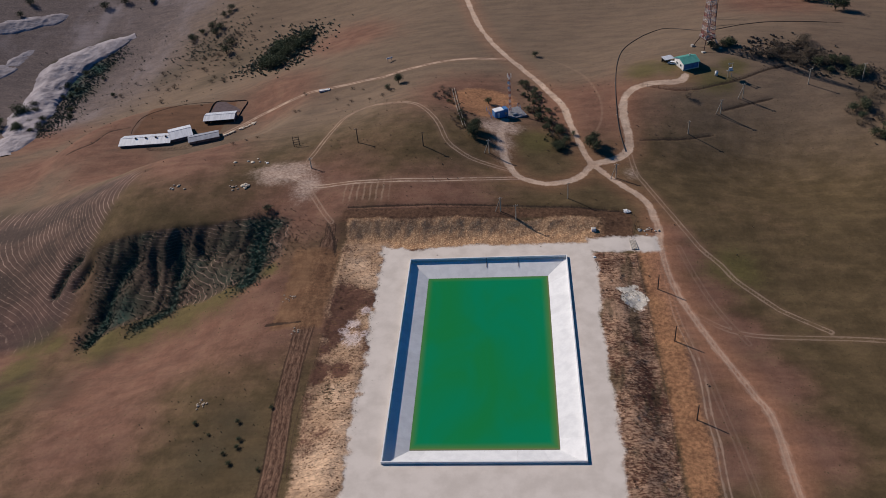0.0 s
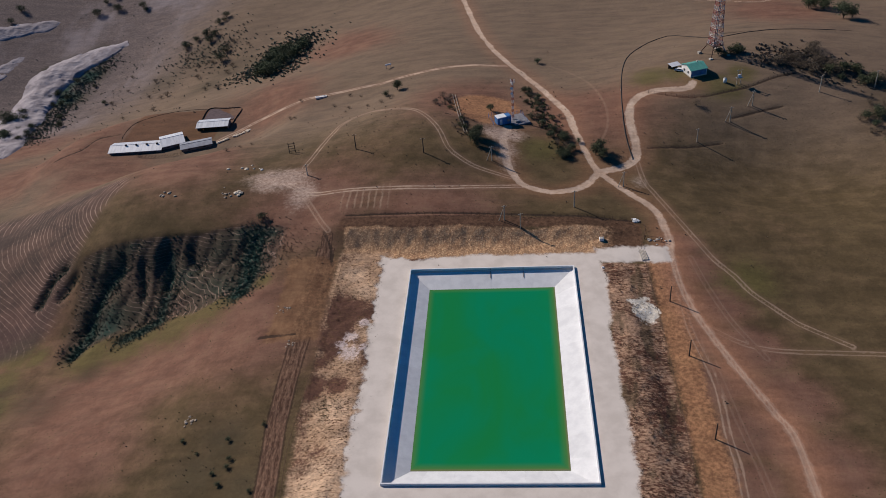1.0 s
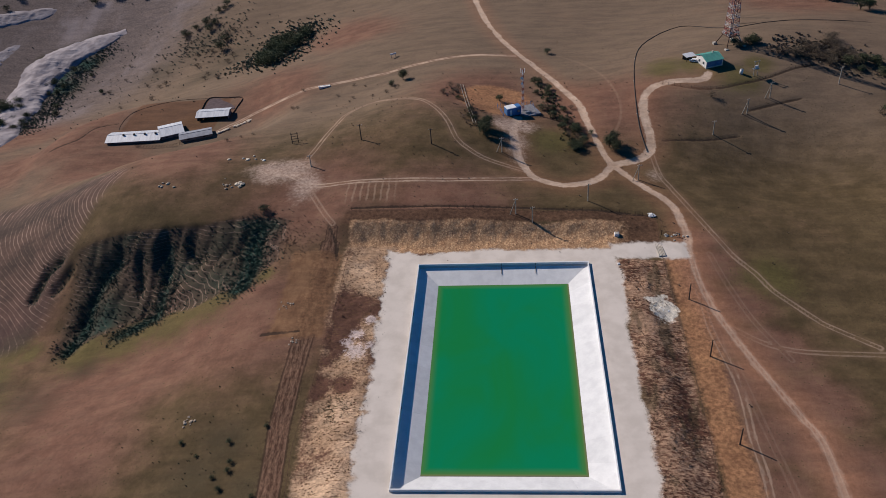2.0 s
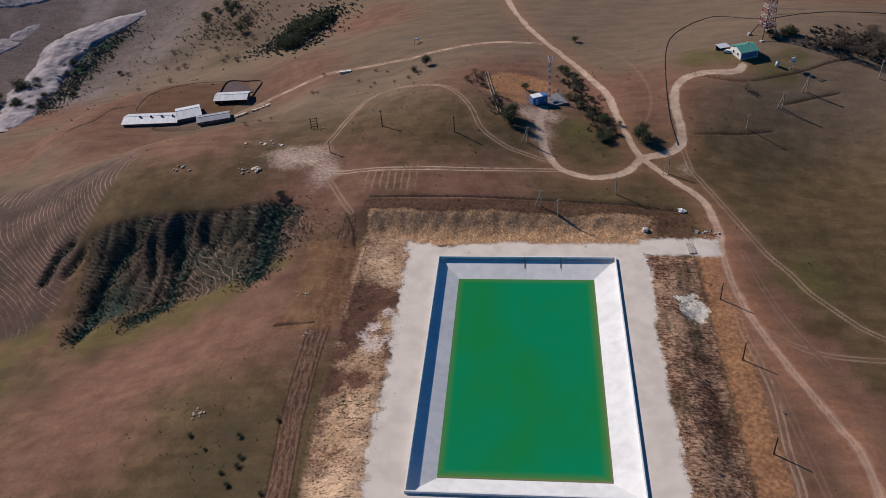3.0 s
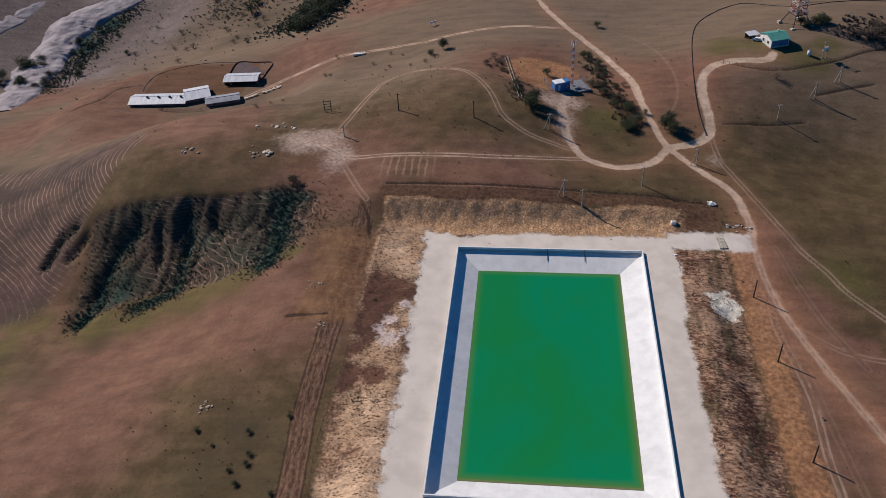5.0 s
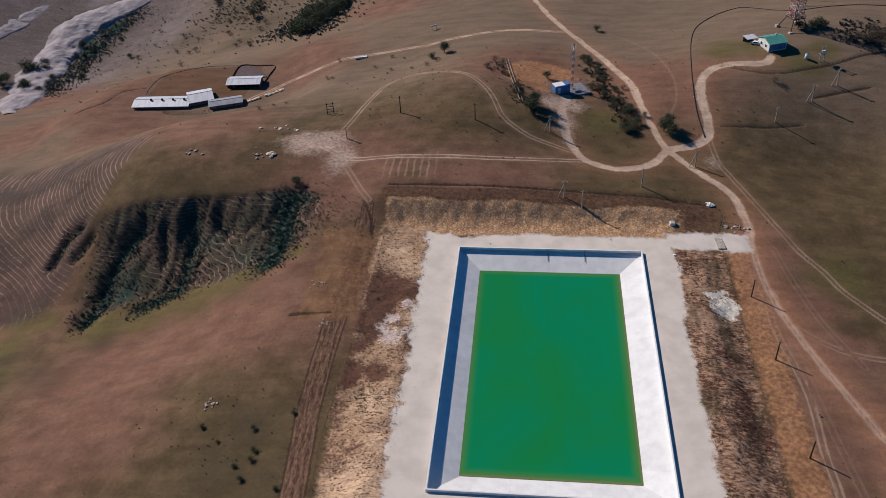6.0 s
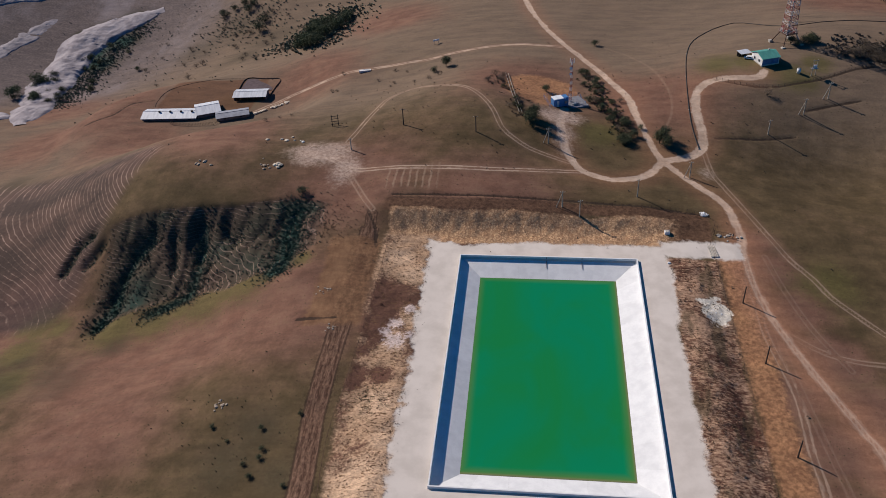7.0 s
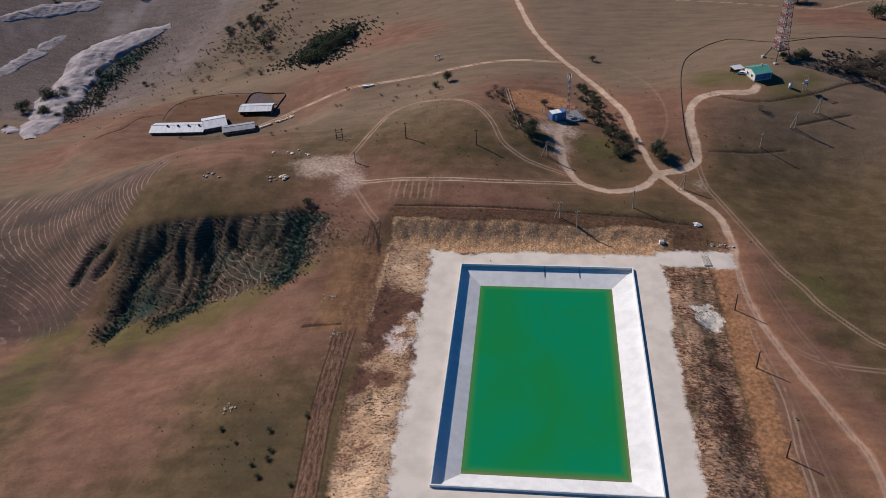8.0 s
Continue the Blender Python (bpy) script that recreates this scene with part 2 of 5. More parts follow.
def in_box(x, y, x0, x1, y0, y1):
    """Signed depth inside a rectangle in the plan, metres."""
    return np.minimum(np.minimum(x - x0, x1 - x), np.minimum(y - y0, y1 - y))


def blobs(x, y, spots):
    v = np.zeros(x.shape)
    for a, b, r in spots:
        v = np.maximum(v, np.exp(-((x - a) ** 2 + (y - b) ** 2) / (r * r)))
    return v


def axis(lo, a, b, hi, step, grow):
    """Grid lines: even between a and b, wider and wider outside."""
    mid = list(np.arange(a, b, step))
    up, v = [], b
    while v < hi:
        up.append(v)
        v += step + (v - b) * grow
    down, v = [], a - step
    while v > lo:
        down.append(v)
        v -= step + (a - v) * grow
    return np.array(down[::-1] + mid + up)


gx = axis(-2600, -204, 112, 2600, 0.85, 0.016)
gy = axis(-900, -58, 185, 2900, 0.85, 0.016)
GX, GY = np.meshgrid(gx, gy)
GZ = height(GX, GY)
# the basin is cut out of the sheet: the sheet drops well under the reservoir floor there
basin = in_box(GX, GY, -29.2, 29.2, -48.2, 48.2)
fx, fy = GX.ravel(), GY.ravel()
marks = {}
marks["d_road"] = np.full(fx.shape, 99.0)
for line, half in SOLID:
    marks["d_road"] = np.minimum(marks["d_road"], to_line(fx, fy, curve_line(line)) - half)
marks["d_track"] = np.full(fx.shape, 99.0)
marks["w_track"] = np.zeros(fx.shape)
for line, wear in RUTTED:
    near = to_line(fx, fy, curve_line(line))
    marks["w_track"] = np.where(near < marks["d_track"], wear, marks["w_track"])
    marks["d_track"] = np.minimum(marks["d_track"], near)
marks["contour"] = GZ.ravel()
marks["d_thin"] = to_line(fx, fy, curve_line(RING))
marks["d_strip"] = to_line(fx, fy, STRIP) * np.where(fy > 62, 1.6, 1.0)
marks["soil"] = in_box(fx, fy, -77, -57, 11, 56.5) + 5 * (vnoise(fx, fy, 14, 3) - 0.5)
wob = 5 * (vnoise(fx, fy, 14, 3) - 0.5)
marks["gravel"] = np.maximum(in_box(fx, fy, -41, 40.5, -75, 57.5), in_box(fx, fy, 38, 65.5, 51.5, 61)) + wob * np.where(fx < 0, 1.0, 0.6) + np.where(fx < -20, 5.0, 2.0) * (vnoise(fx, fy, 2.6, 3) - 0.5)
marks["bank"] = np.minimum(np.minimum(np.minimum(fx + 57, (44 - fx) * 0.22), fy - 56), 70.5 - fy + 0.9 * wob) + 0.3 * wob
marks["brown"] = np.maximum(in_box(fx, fy, -60, 57, 70, 77), in_box(fx, fy, 34, 57, 60, 77)) + wob * 0.4
marks["straw"] = in_box(fx, fy, -58, -38, -80, 60) + wob
marks["weeds"] = in_box(fx, fy, 39, 57, -80, 51) + wob * 0.5
marks["ochre"] = np.maximum(np.maximum(in_box(fx, fy, 56.6, 66.8, -90, 54), 5 - np.hypot(fx - 20, (fy - 66) * 2.2)), 15 - np.hypot((fx + 4) * 0.9, (fy - 166) * 0.85)) + wob * 0.5
marks["green"] = blobs(fx, fy, [(a, b, 10) for a, b in GREENS] + [(98.6, 178.6, 9), (110.8, 171.8, 8), (88.4, 184.6, 8), (119, 183.6, 7), (-194.6, 39.3, 6), (-178.7, 35.2, 6), (-152.7, 30.8, 7), (-140.4, 32.6, 6), (-128.8, 34.6, 5), (-119.4, 34.6, 5), (-110.8, 36.2, 5), (-97.4, 39.9, 4.5), (-84.9, 44.8, 4)])
marks["red"] = blobs(fx, fy, [(a, b, 30) for a, b in REDS] + [(73.6, 48.4, 10), (78.9, 29.5, 11), (84.8, 9.2, 12), (91.3, -13.5, 13), (95, -39.7, 14), (70.3, 61.2, 8), (66.4, 12.4, 9), (69.2, -7.7, 10), (75.1, -27.7, 12), (71.1, -45.4, 10), (83, -29.7, 12), (65.5, 34.2, 7), (-136.9, -24.4, 30), (-172, -52, 20), (-229.2, 209.9, 30), (-291.6, 252.1, 30)])
marks["pale"] = np.maximum(np.maximum(9.5 - np.hypot((fx + 92) * 0.6, fy - 107), 6.0 - np.hypot((fx + 79) * 0.8, (fy - 96) * 0.55)),
                           np.maximum(2.5 - np.hypot(fx - 61, (fy - 104) * 0.45), np.maximum(9.0 - np.hypot((fx - 5) * 0.8, fy - 139), 5.0 - np.hypot((fx - 6) * 0.9, (fy - 124) * 0.3)))) + wob * 0.5
# where the valley ground takes the painted haze colour
marks["haze_tint"] = smooth(-150, -330, fx - 0.3 * (fy - 330)) * smooth(225, 300, fy)
# pasture grows paler with distance, haze put into its colour
marks["hazy_pasture"] = smooth(95, 240, fy + 0.25 * np.abs(fx))
marks["terrace"] = np.maximum(terraced(fx, fy), gully(fx, fy) * 0.8)
# scrub cover, plus painted shade in chutes, hollows and the rock foot
marks["scrub"] = np.maximum(np.maximum(gully(fx, fy) * (0.34 + 0.62 * vnoise(fx, fy, 15, 2)), chutes(fx, fy, 3)), np.maximum(0.52 * blobs(fx, fy, [(-166, 6, 15), (-192, 8, 17), (-200, -18, 14), (-175, 322, 28), (-205, 350, 28), (-232, 332, 22), (-190, 300, 20), (-158, 2, 12), (-148.7, 20.1, 8), (-182.7, 2.4, 12), (-183.9, 17, 10), (-202.5, 6.7, 14), (-250.7, 135, 14), (-80.1, -28.9, 12), (-86.3, -40.6, 14), (-70.4, -45.7, 10), (151.1, 194.9, 16), (164.7, 182.4, 12), (179.5, 160.2, 18), (-139.5, 306.4, 26), (24, 146.4, 6)]), blobs(fx, fy, [(-310.8, 339, 20), (-303.2, 368.6, 16), (-319.3, 301.2, 14), (-337.6, 377, 8), (-324, 386.3, 11), (-306.1, 396.4, 12), (-313.7, 363.9, 14), (-321.2, 337.9, 13), (-327, 311.3, 12), (-312.7, 382.1, 16), (-318.1, 352.9, 15)])))
marks["spill"] = 4.4 - np.hypot(fx - 51.6, (fy - 24.5) * 0.62) + 7 * (vnoise(fx, fy, 5, 3) - 0.5)
DITCHES = [FENCE_B, [(108.9, 153.1), (121.5, 157.4), (132.7, 160.5)], [(67.7, 129.9), (84.4, 132.6), (101.9, 138.2)], [(-78.9, 13.5), (-66.7, 14.1)],
           [(-291, 285.2), (-286, 297.7), (-273.6, 309.5)], [(-238.9, 187), (-226, 193.2), (-221.2, 205.7), (-209.6, 211.6)], [(-246.5, 319.3), (-231.4, 318.1)], [(-59.8, 52.1), (-61.8, 62.1), (-65.7, 70.3)],
           [(-57.3, 78), (-19.9, 78), (19.8, 77.5), (56, 76.4)], [(121.6, 238.6), (191.6, 242.4)]]
marks["d_ditch"] = np.full(fx.shape, 99.0)
for line in DITCHES:
    marks["d_ditch"] = np.minimum(marks["d_ditch"], to_line(fx, fy, curve_line(line)))
marks["comb"] = in_box(fx, fy, -63, -40, 80, 97) + wob * 0.6
marks["dirt"] = blobs(fx, fy, [(-51.7, 28.8, 6), (-51, 18, 5), (-48, -11, 4), (-52.4, 9, 6.5), (-56.5, 0.7, 4), (-56, -8.8, 5), (-50, -8, 3), (-45.5, 11, 3), (-43, 24, 2.5), (50.4, 2, 5), (52, -10, 5), (52.9, -23, 5), (51.5, -16, 4), (45, 44, 4), (43, -10, 3)]) \
    - blobs(fx, fy, [(-46.8, 4, 4), (-44, 38, 6), (-50, 47, 5), (-43, 14, 2.5), (-47, -20, 7), (-46, -48, 12), (-42, -34, 6), (44.4, 31, 5), (44.6, 17, 5), (49, 30, 4)])
marks["yard"] = in_box(fx, fy, -206, -152, 200, 238) + wob * 0.4
marks["white"] = blobs(fx, fy, [(-46.5, 5, 4.2), (-47, 13, 3), (-43.5, 20, 2.5), (-42, 8, 2), (-49.5, 9, 2.5)])
marks["worked"] = smooth(-2, 2, np.maximum(np.maximum(marks["bank"], marks["brown"]), np.maximum(np.maximum(marks["straw"], marks["weeds"]), np.maximum(np.where(fy < 100, marks["ochre"], -9), 4 - marks["d_strip"]))))
rough = smooth(-1, 2, np.maximum(marks["bank"], np.maximum(marks["straw"], marks["weeds"]))) * (1 - smooth(-1, 1, marks["gravel"]))
GZ = GZ + (rough * 0.75 * (vnoise(fx, fy, 2.4, 2) - 0.5)).reshape(GX.shape)
GZ = GZ - (0.12 * (1 - smooth(-1.0, 0.6, marks["d_road"]))).reshape(GX.shape)
GZ = GZ - (0.3 * (1 - smooth(0.2, 0.9, marks["d_ditch"]))).reshape(GX.shape)
GZ = GZ - 9.0 * smooth(0.0, 0.8, basin)

nx, ny = len(gx), len(gy)
ground_mesh = bpy.data.meshes.new("ground")
idx = np.arange(nx * ny).reshape(ny, nx)
quads = np.stack([idx[:-1, :-1], idx[:-1, 1:], idx[1:, 1:], idx[1:, :-1]], -1).reshape(-1, 4)
ground_mesh.vertices.add(nx * ny)
ground_mesh.vertices.foreach_set("co", np.stack([fx, fy, GZ.ravel()], 1).ravel())
ground_mesh.loops.add(len(quads) * 4)
ground_mesh.loops.foreach_set("vertex_index", quads.ravel())
ground_mesh.polygons.add(len(quads))
ground_mesh.polygons.foreach_set("loop_start", np.arange(len(quads)) * 4)
ground_mesh.polygons.foreach_set("use_smooth", np.ones(len(quads), bool))
ground_mesh.update(calc_edges=True)
for name, values in marks.items():
    ground_mesh.attributes.new(name, "FLOAT", "POINT").data.foreach_set("value", values.astype(np.float32))


def ground_material():
    n = Nodes("steppe_ground")
    v = n.coords()
    big, mid, fine, grit = n.noise(v, 0.02, 4), n.noise(v, 0.12, 5, 0.6), n.noise(v, 0.8, 4, 0.6), n.noise(v, 5.0, 3, 0.6)
    tuft = n.cells(v, 0.9)
    olive = n.mix(n.ramp(mid, 0.35, 0.7), (0.084, 0.06, 0.032), (0.122, 0.085, 0.047))
    # far pasture mixed to a paler grey-brown that stands in for haze
    olive = n.mix(n.ramp(n.add(n.attr("hazy_pasture"), n.mul(mid, 0.4)), 0.3, 1.1), olive, n.mix(mid, (0.148, 0.106, 0.075), (0.19, 0.138, 0.099)))
    red = n.mix(n.ramp(mid, 0.3, 0.7), (0.148, 0.078, 0.055), (0.2, 0.111, 0.079))
    c = n.mix(n.ramp(n.add(n.attr("red"), n.mul(n.add(big, mid), 0.7)), 0.7, 1.55), olive, red)
    c = n.mix(n.ramp(n.add(n.attr("green"), n.mul(n.add(mid, fine), 0.9)), 0.85, 1.8, 0, 0.8), c, (0.102, 0.088, 0.034))
    # bluish grey of distant haze, painted into the valley ground with paler patches
    c = n.mix(n.ramp(n.add(n.attr("haze_tint"), n.mul(mid, 0.5)), 0.35, 1.2, 0, 0.8), c, n.mix(n.ramp(fine, 0.3, 0.7), (0.1, 0.084, 0.086), (0.16, 0.13, 0.13)))
    c = n.mix(n.mul(n.ramp(n.attr("haze_tint"), 0.3, 1.0), n.ramp(n.noise(n.scaled(v, (1.0, 0.5, 1.0), 0.6), 0.025, 5, 0.6), 0.48, 0.68, 0, 0.75)), c, (0.25, 0.215, 0.22))
    # clumps of grass
    c = n.mix(n.mul(n.ramp(tuft, 0.32, 0.1), n.ramp(fine, 0.5, 0.62)), c, (0.05, 0.04, 0.022))
    # sheep tracks along the contours
    xyz = n.nt.nodes.new("ShaderNodeSeparateXYZ")
    n.put(xyz.inputs[0], v)
    phase = n.add(n.mul(n.attr("contour"), 6.4), n.add(n.mul(n.noise(v, 0.06, 3), 9.0), n.mul(fine, 1.4)))
    step = n.math("SINE", phase)
    c = n.mix(n.ramp(n.attr("terrace"), 0.1, 0.8, 0, 0.75), c, n.mix(n.ramp(n.noise(v, 0.05, 4), 0.4, 0.62), (0.058, 0.042, 0.042), (0.112, 0.07, 0.062)))
    # dark growth and blue-green shade, both put into the ground colour here
    c = n.mix(n.mul(n.ramp(n.attr("scrub"), 0.1, 0.9), n.ramp(n.add(fine, mid), 0.75, 1.1, 0.6, 1.0)), c, n.mix(n.ramp(n.attr("scrub"), 0.55, 0.95), (0.052, 0.046, 0.03), (0.02, 0.048, 0.04)))
    lines = n.mul(n.mul(n.ramp(step, 0.72, 0.98), n.ramp(n.add(n.noise(v, 0.05, 4), n.mul(fine, 0.5)), 0.6, 0.88, 0.06, 0.95)), n.ramp(n.attr("terrace"), 0.2, 0.6))
    c = n.mix(n.mul(lines, n.mul(n.ramp(n.attr("scrub"), 0.15, 0.7, 0.8, 0.5), n.ramp(n.noise(v, 0.06, 3), 0.36, 0.55, 0.35, 1.0))), c, (0.34, 0.24, 0.19))
    # worked earth round the reservoir
    brown = n.mix(fine, (0.06, 0.032, 0.02), (0.15, 0.085, 0.055))
    c = n.mix(n.ramp(n.add(n.attr("brown"), n.mul(fine, 2)), 0.6, 2.2, 0, 0.9), c, brown)
    furrow = n.math("SINE", n.add(n.mul(n.attr("d_strip"), 3.4), n.add(n.mul(mid, 7.0), n.mul(fine, 2.0))))
    drag = n.noise(n.scaled(v, (1.0, 0.16, 1.0), 0.06), 1.7, 5, 0.75)
    strip = n.mix(n.ramp(n.add(n.mul(furrow, 0.06), drag), 0.33, 0.68), (0.07, 0.038, 0.026), (0.2, 0.12, 0.082))
    c = n.mix(n.ramp(n.add(n.attr("d_strip"), n.mul(fine, 1.2)), 4.0, 3.2), c, strip)
    c = n.mix(n.ramp(n.math("ABSOLUTE", n.add(n.attr("d_strip"), n.add(-3.6, n.mul(fine, 0.8)))), 0.45, 0.15, 0, 0.7), c, (0.05, 0.03, 0.022))
    soil = n.mix(n.ramp(n.add(n.mul(mid, 1.2), n.mul(n.noise(n.scaled(v, (1.0, 0.3, 1.0), 0.4), 0.5, 4), 0.8)), 0.7, 1.25), (0.125, 0.066, 0.038), (0.215, 0.122, 0.068))
    c = n.mix(n.ramp(n.add(n.attr("soil"), n.mul(n.add(fine, -0.5), 5.0)), -0.5, 2.5, 0, 0.93), c, soil)
    ochre = n.mix(n.ramp(n.add(fine, mid), 0.75, 1.25), (0.25, 0.125, 0.068), (0.37, 0.195, 0.1))
    c = n.mix(n.ramp(n.add(n.attr("ochre"), n.mul(n.add(fine, mid), 3.0)), 1.6, 5.0, 0, 0.9), c, ochre)
    stripes = n.noise(n.scaled(v, (1.0, 0.12, 1.0)), 1.1, 4, 0.65)
    pebbles = n.cells(v, 1.3)
    bank = n.mix(n.ramp(n.add(stripes, n.mul(grit, 0.5)), 0.45, 0.95), (0.33, 0.19, 0.11), (0.57, 0.37, 0.215))
    bank = n.mix(n.mul(n.ramp(pebbles, 0.3, 0.62), n.ramp(fine, 0.35, 0.6, 0.2, 0.6)), bank, (0.13, 0.068, 0.04))
    bank = n.mix(n.ramp(n.add(n.noise(v, 0.09, 4, 0.65), n.mul(mid, 0.4)), 0.7, 0.9, 0, 0.45), bank, (0.16, 0.085, 0.052))
    c = n.mix(n.ramp(n.add(n.attr("bank"), n.mul(fine, 2)), 0.6, 2.2), c, bank)
    patchy = n.add(n.mul(n.noise(v, 0.06, 5, 0.6), 1.5), n.mul(n.noise(v, 1.3, 4, 0.65), 0.6))
    patchy = n.add(patchy, n.mul(n.attr("dirt"), 0.36))
    straw = n.mix(n.ramp(patchy, 0.98, 1.24), n.mix(n.ramp(n.attr("dirt"), -0.9, -0.1), (0.53, 0.37, 0.25), (0.4, 0.265, 0.17)), (0.115, 0.06, 0.043))
    clods = n.cells(n.scaled(v, (1.0, 1.25, 1.0), 0.3), 0.75)
    straw = n.mix(n.mul(n.ramp(clods, 0.34, 0.16), n.ramp(n.noise(v, 0.16, 4, 0.6), 0.42, 0.58)), straw, (0.11, 0.058, 0.04))
    straw = n.mix(n.mul(n.ramp(n.add(n.attr("white"), n.mul(n.add(n.add(fine, grit), -1.0), 1.6)), 0.45, 0.75), 0.7), straw, (0.58, 0.5, 0.49))
    straw = n.mix(n.ramp(n.noise(n.scaled(v, (0.3, 1, 1), 0.35), 1.6, 4), 0.58, 0.66), straw, (0.14, 0.08, 0.045))
    rill = n.math("SINE", n.add(n.mul(xyz.outputs[1], 2.2), n.mul(n.noise(v, 0.1, 3), 16.0)))
    straw = n.mix(n.mul(n.ramp(n.add(rill, n.mul(n.add(fine, -0.5), 0.5)), 0.9, 1.05, 0, 0.6), n.ramp(xyz.outputs[1], -8.0, -16.0)), straw, (0.14, 0.08, 0.05))
    c = n.mix(n.ramp(n.add(n.attr("straw"), n.mul(fine, 3)), 0.5, 3.0), c, straw)
    wisps = n.noise(n.scaled(v, (0.6, 1.6, 1.0)), 0.9, 5, 0.75)
    weeds = n.mix(n.ramp(n.add(n.add(wisps, n.mul(n.attr("dirt"), -0.09)), n.mul(n.add(mid, -0.5), 0.35)), 0.4, 0.6), (0.11, 0.052, 0.036), (0.4, 0.257, 0.17))
    weeds = n.mix(n.ramp(n.noise(n.scaled(v, (1, 0.25, 1)), 0.16, 3), 0.52, 0.64, 0, 0.6), weeds, (0.07, 0.058, 0.034))
    c = n.mix(n.ramp(n.add(n.attr("weeds"), n.mul(fine, 2)), 0.4, 2.0), c, weeds)
    c = n.mix(n.ramp(n.attr("yard"), 0, 2, 0, 0.8), c, n.mix(mid, (0.09, 0.045, 0.026), (0.17, 0.085, 0.05)))
    c = n.mix(n.ramp(n.add(n.attr("d_ditch"), n.mul(n.add(n.add(fine, mid), -1.0), 0.9)), 0.85, 0.3, 0, 0.85), c, (0.04, 0.028, 0.022))
    comb = n.math("SINE", n.add(n.mul(xyz.outputs[0], 2.3), n.mul(mid, 5.0)))
    c = n.mix(n.mul(n.ramp(n.attr("comb"), 0, 3), n.ramp(n.add(comb, fine), 0.8, 1.5, 0, 0.5)), c, (0.34, 0.24, 0.17))
    # tracks and roads
    rut = n.math("ABSOLUTE", n.add(n.attr("d_track"), -0.85))
    c = n.mix(n.mul(n.ramp(n.attr("d_track"), 3.5, 0.8, 0, 0.5), n.attr("w_track")), c, (0.22, 0.135, 0.095))
    c = n.mix(n.mul(n.ramp(n.add(rut, n.mul(n.add(n.add(fine, mid), -1.0), 0.9)), 0.45, 0.08), n.attr("w_track")), c, (0.43, 0.315, 0.235))
    c = n.mix(n.ramp(n.add(n.attr("d_thin"), n.mul(fine, 1.4)), 1.6, 0.7, 0, 0.4), c, (0.3, 0.2, 0.14))
    dust = n.ramp(n.add(n.attr("d_road"), n.mul(n.add(fine, n.mul(mid, 2.0)), 2.6)), 13.5, 2.6, 0, 0.85)
    c = n.mix(n.mul(dust, n.ramp(xyz.outputs[1], 45.0, 95.0, 1.0, 0.45)), c, n.mix(fine, (0.235, 0.115, 0.07), (0.33, 0.172, 0.108)))
    far_road = n.ramp(xyz.outputs[1], 40.0, 95.0)  # redder clay near the reservoir, pale dust beyond
    road = n.mix(n.ramp(n.noise(v, 0.22, 4), 0.3, 0.7), n.mix(far_road, (0.29, 0.155, 0.102), (0.4, 0.29, 0.215)), n.mix(far_road, (0.4, 0.255, 0.18), (0.54, 0.42, 0.33)))
    wheel = n.math("ABSOLUTE", n.add(n.attr("d_road"), 0.85))
    road = n.mix(n.ramp(n.add(wheel, n.mul(n.add(fine, -0.5), 0.35)), 0.5, 0.1, 0, 0.5), road, (0.48, 0.345, 0.26))
    c = n.mix(n.ramp(n.add(n.attr("d_road"), n.mul(n.add(n.add(fine, mid), -1.0), 2.2)), 0.35, -0.5, 0, 0.94), c, road)
    pale = n.mix(n.ramp(n.add(fine, grit), 0.7, 1.3), (0.32, 0.22, 0.17), (0.52, 0.41, 0.34))
    c = n.mix(n.ramp(n.add(n.attr("pale"), n.mul(n.add(n.add(fine, grit), n.mul(mid, 2.0)), 3.4)), 5.6, 12.0, 0, 0.8), c, pale)
    c = n.mix(n.ramp(n.add(n.attr("spill"), n.mul(fine, 3.0)), 1.2, 2.2), c, n.mix(fine, (0.58, 0.52, 0.43), (0.76, 0.71, 0.62)))
    # turned earth is coarse, grazed turf is even
    coarse = n.ramp(n.attr("worked"), 0.0, 1.0, 0.45, 1.25)
    c = n.mix(coarse, c, n.mix(1.0, c, n.mix(n.ramp(grit, 0.25, 0.75), (0.74, 0.74, 0.74), (1.26, 1.26, 1.26)), "MULTIPLY"))
    c = n.mix(coarse, c, n.mix(1.0, c, n.mix(n.ramp(fine, 0.25, 0.75), (0.76, 0.76, 0.76), (1.24, 1.24, 1.24)), "MULTIPLY"))
    c = n.mix(1.0, c, n.mix(n.ramp(n.noise(n.scaled(v, (0.25, 1.0, 1.0), 0.5), 0.22, 4, 0.6), 0.3, 0.7), (0.87, 0.87, 0.88), (1.14, 1.12, 1.1)), "MULTIPLY")
    gravel = n.mix(n.ramp(n.noise(v, 0.15, 5, 0.6), 0.35, 0.7), (0.64, 0.577, 0.522), (0.54, 0.483, 0.432))
    gravel = n.mix(n.mul(n.ramp(grit, 0.5, 0.8), 0.3), gravel, (0.4, 0.35, 0.31))
    c = n.mix(n.ramp(n.add(n.attr("gravel"), n.mul(n.add(n.add(fine, grit), -1.0), 2.4)), -0.4, 1.4), c, gravel)
    c = n.mix(1.0, c, n.mix(grit, (0.93, 0.93, 0.93), (1.07, 1.07, 1.07)), "MULTIPLY")
    relief = n.add(n.mul(fine, 0.6), n.add(n.mul(grit, 0.25), n.mul(n.mul(step, n.attr("terrace")), 0.08)))
    n.bump(n.mul(n.mul(relief, n.ramp(n.attr("worked"), 0.0, 1.0, 0.5, 0.95)), n.ramp(n.attr("gravel"), -0.5, 1.0, 1.0, 0.12)), 0.6, 0.55)
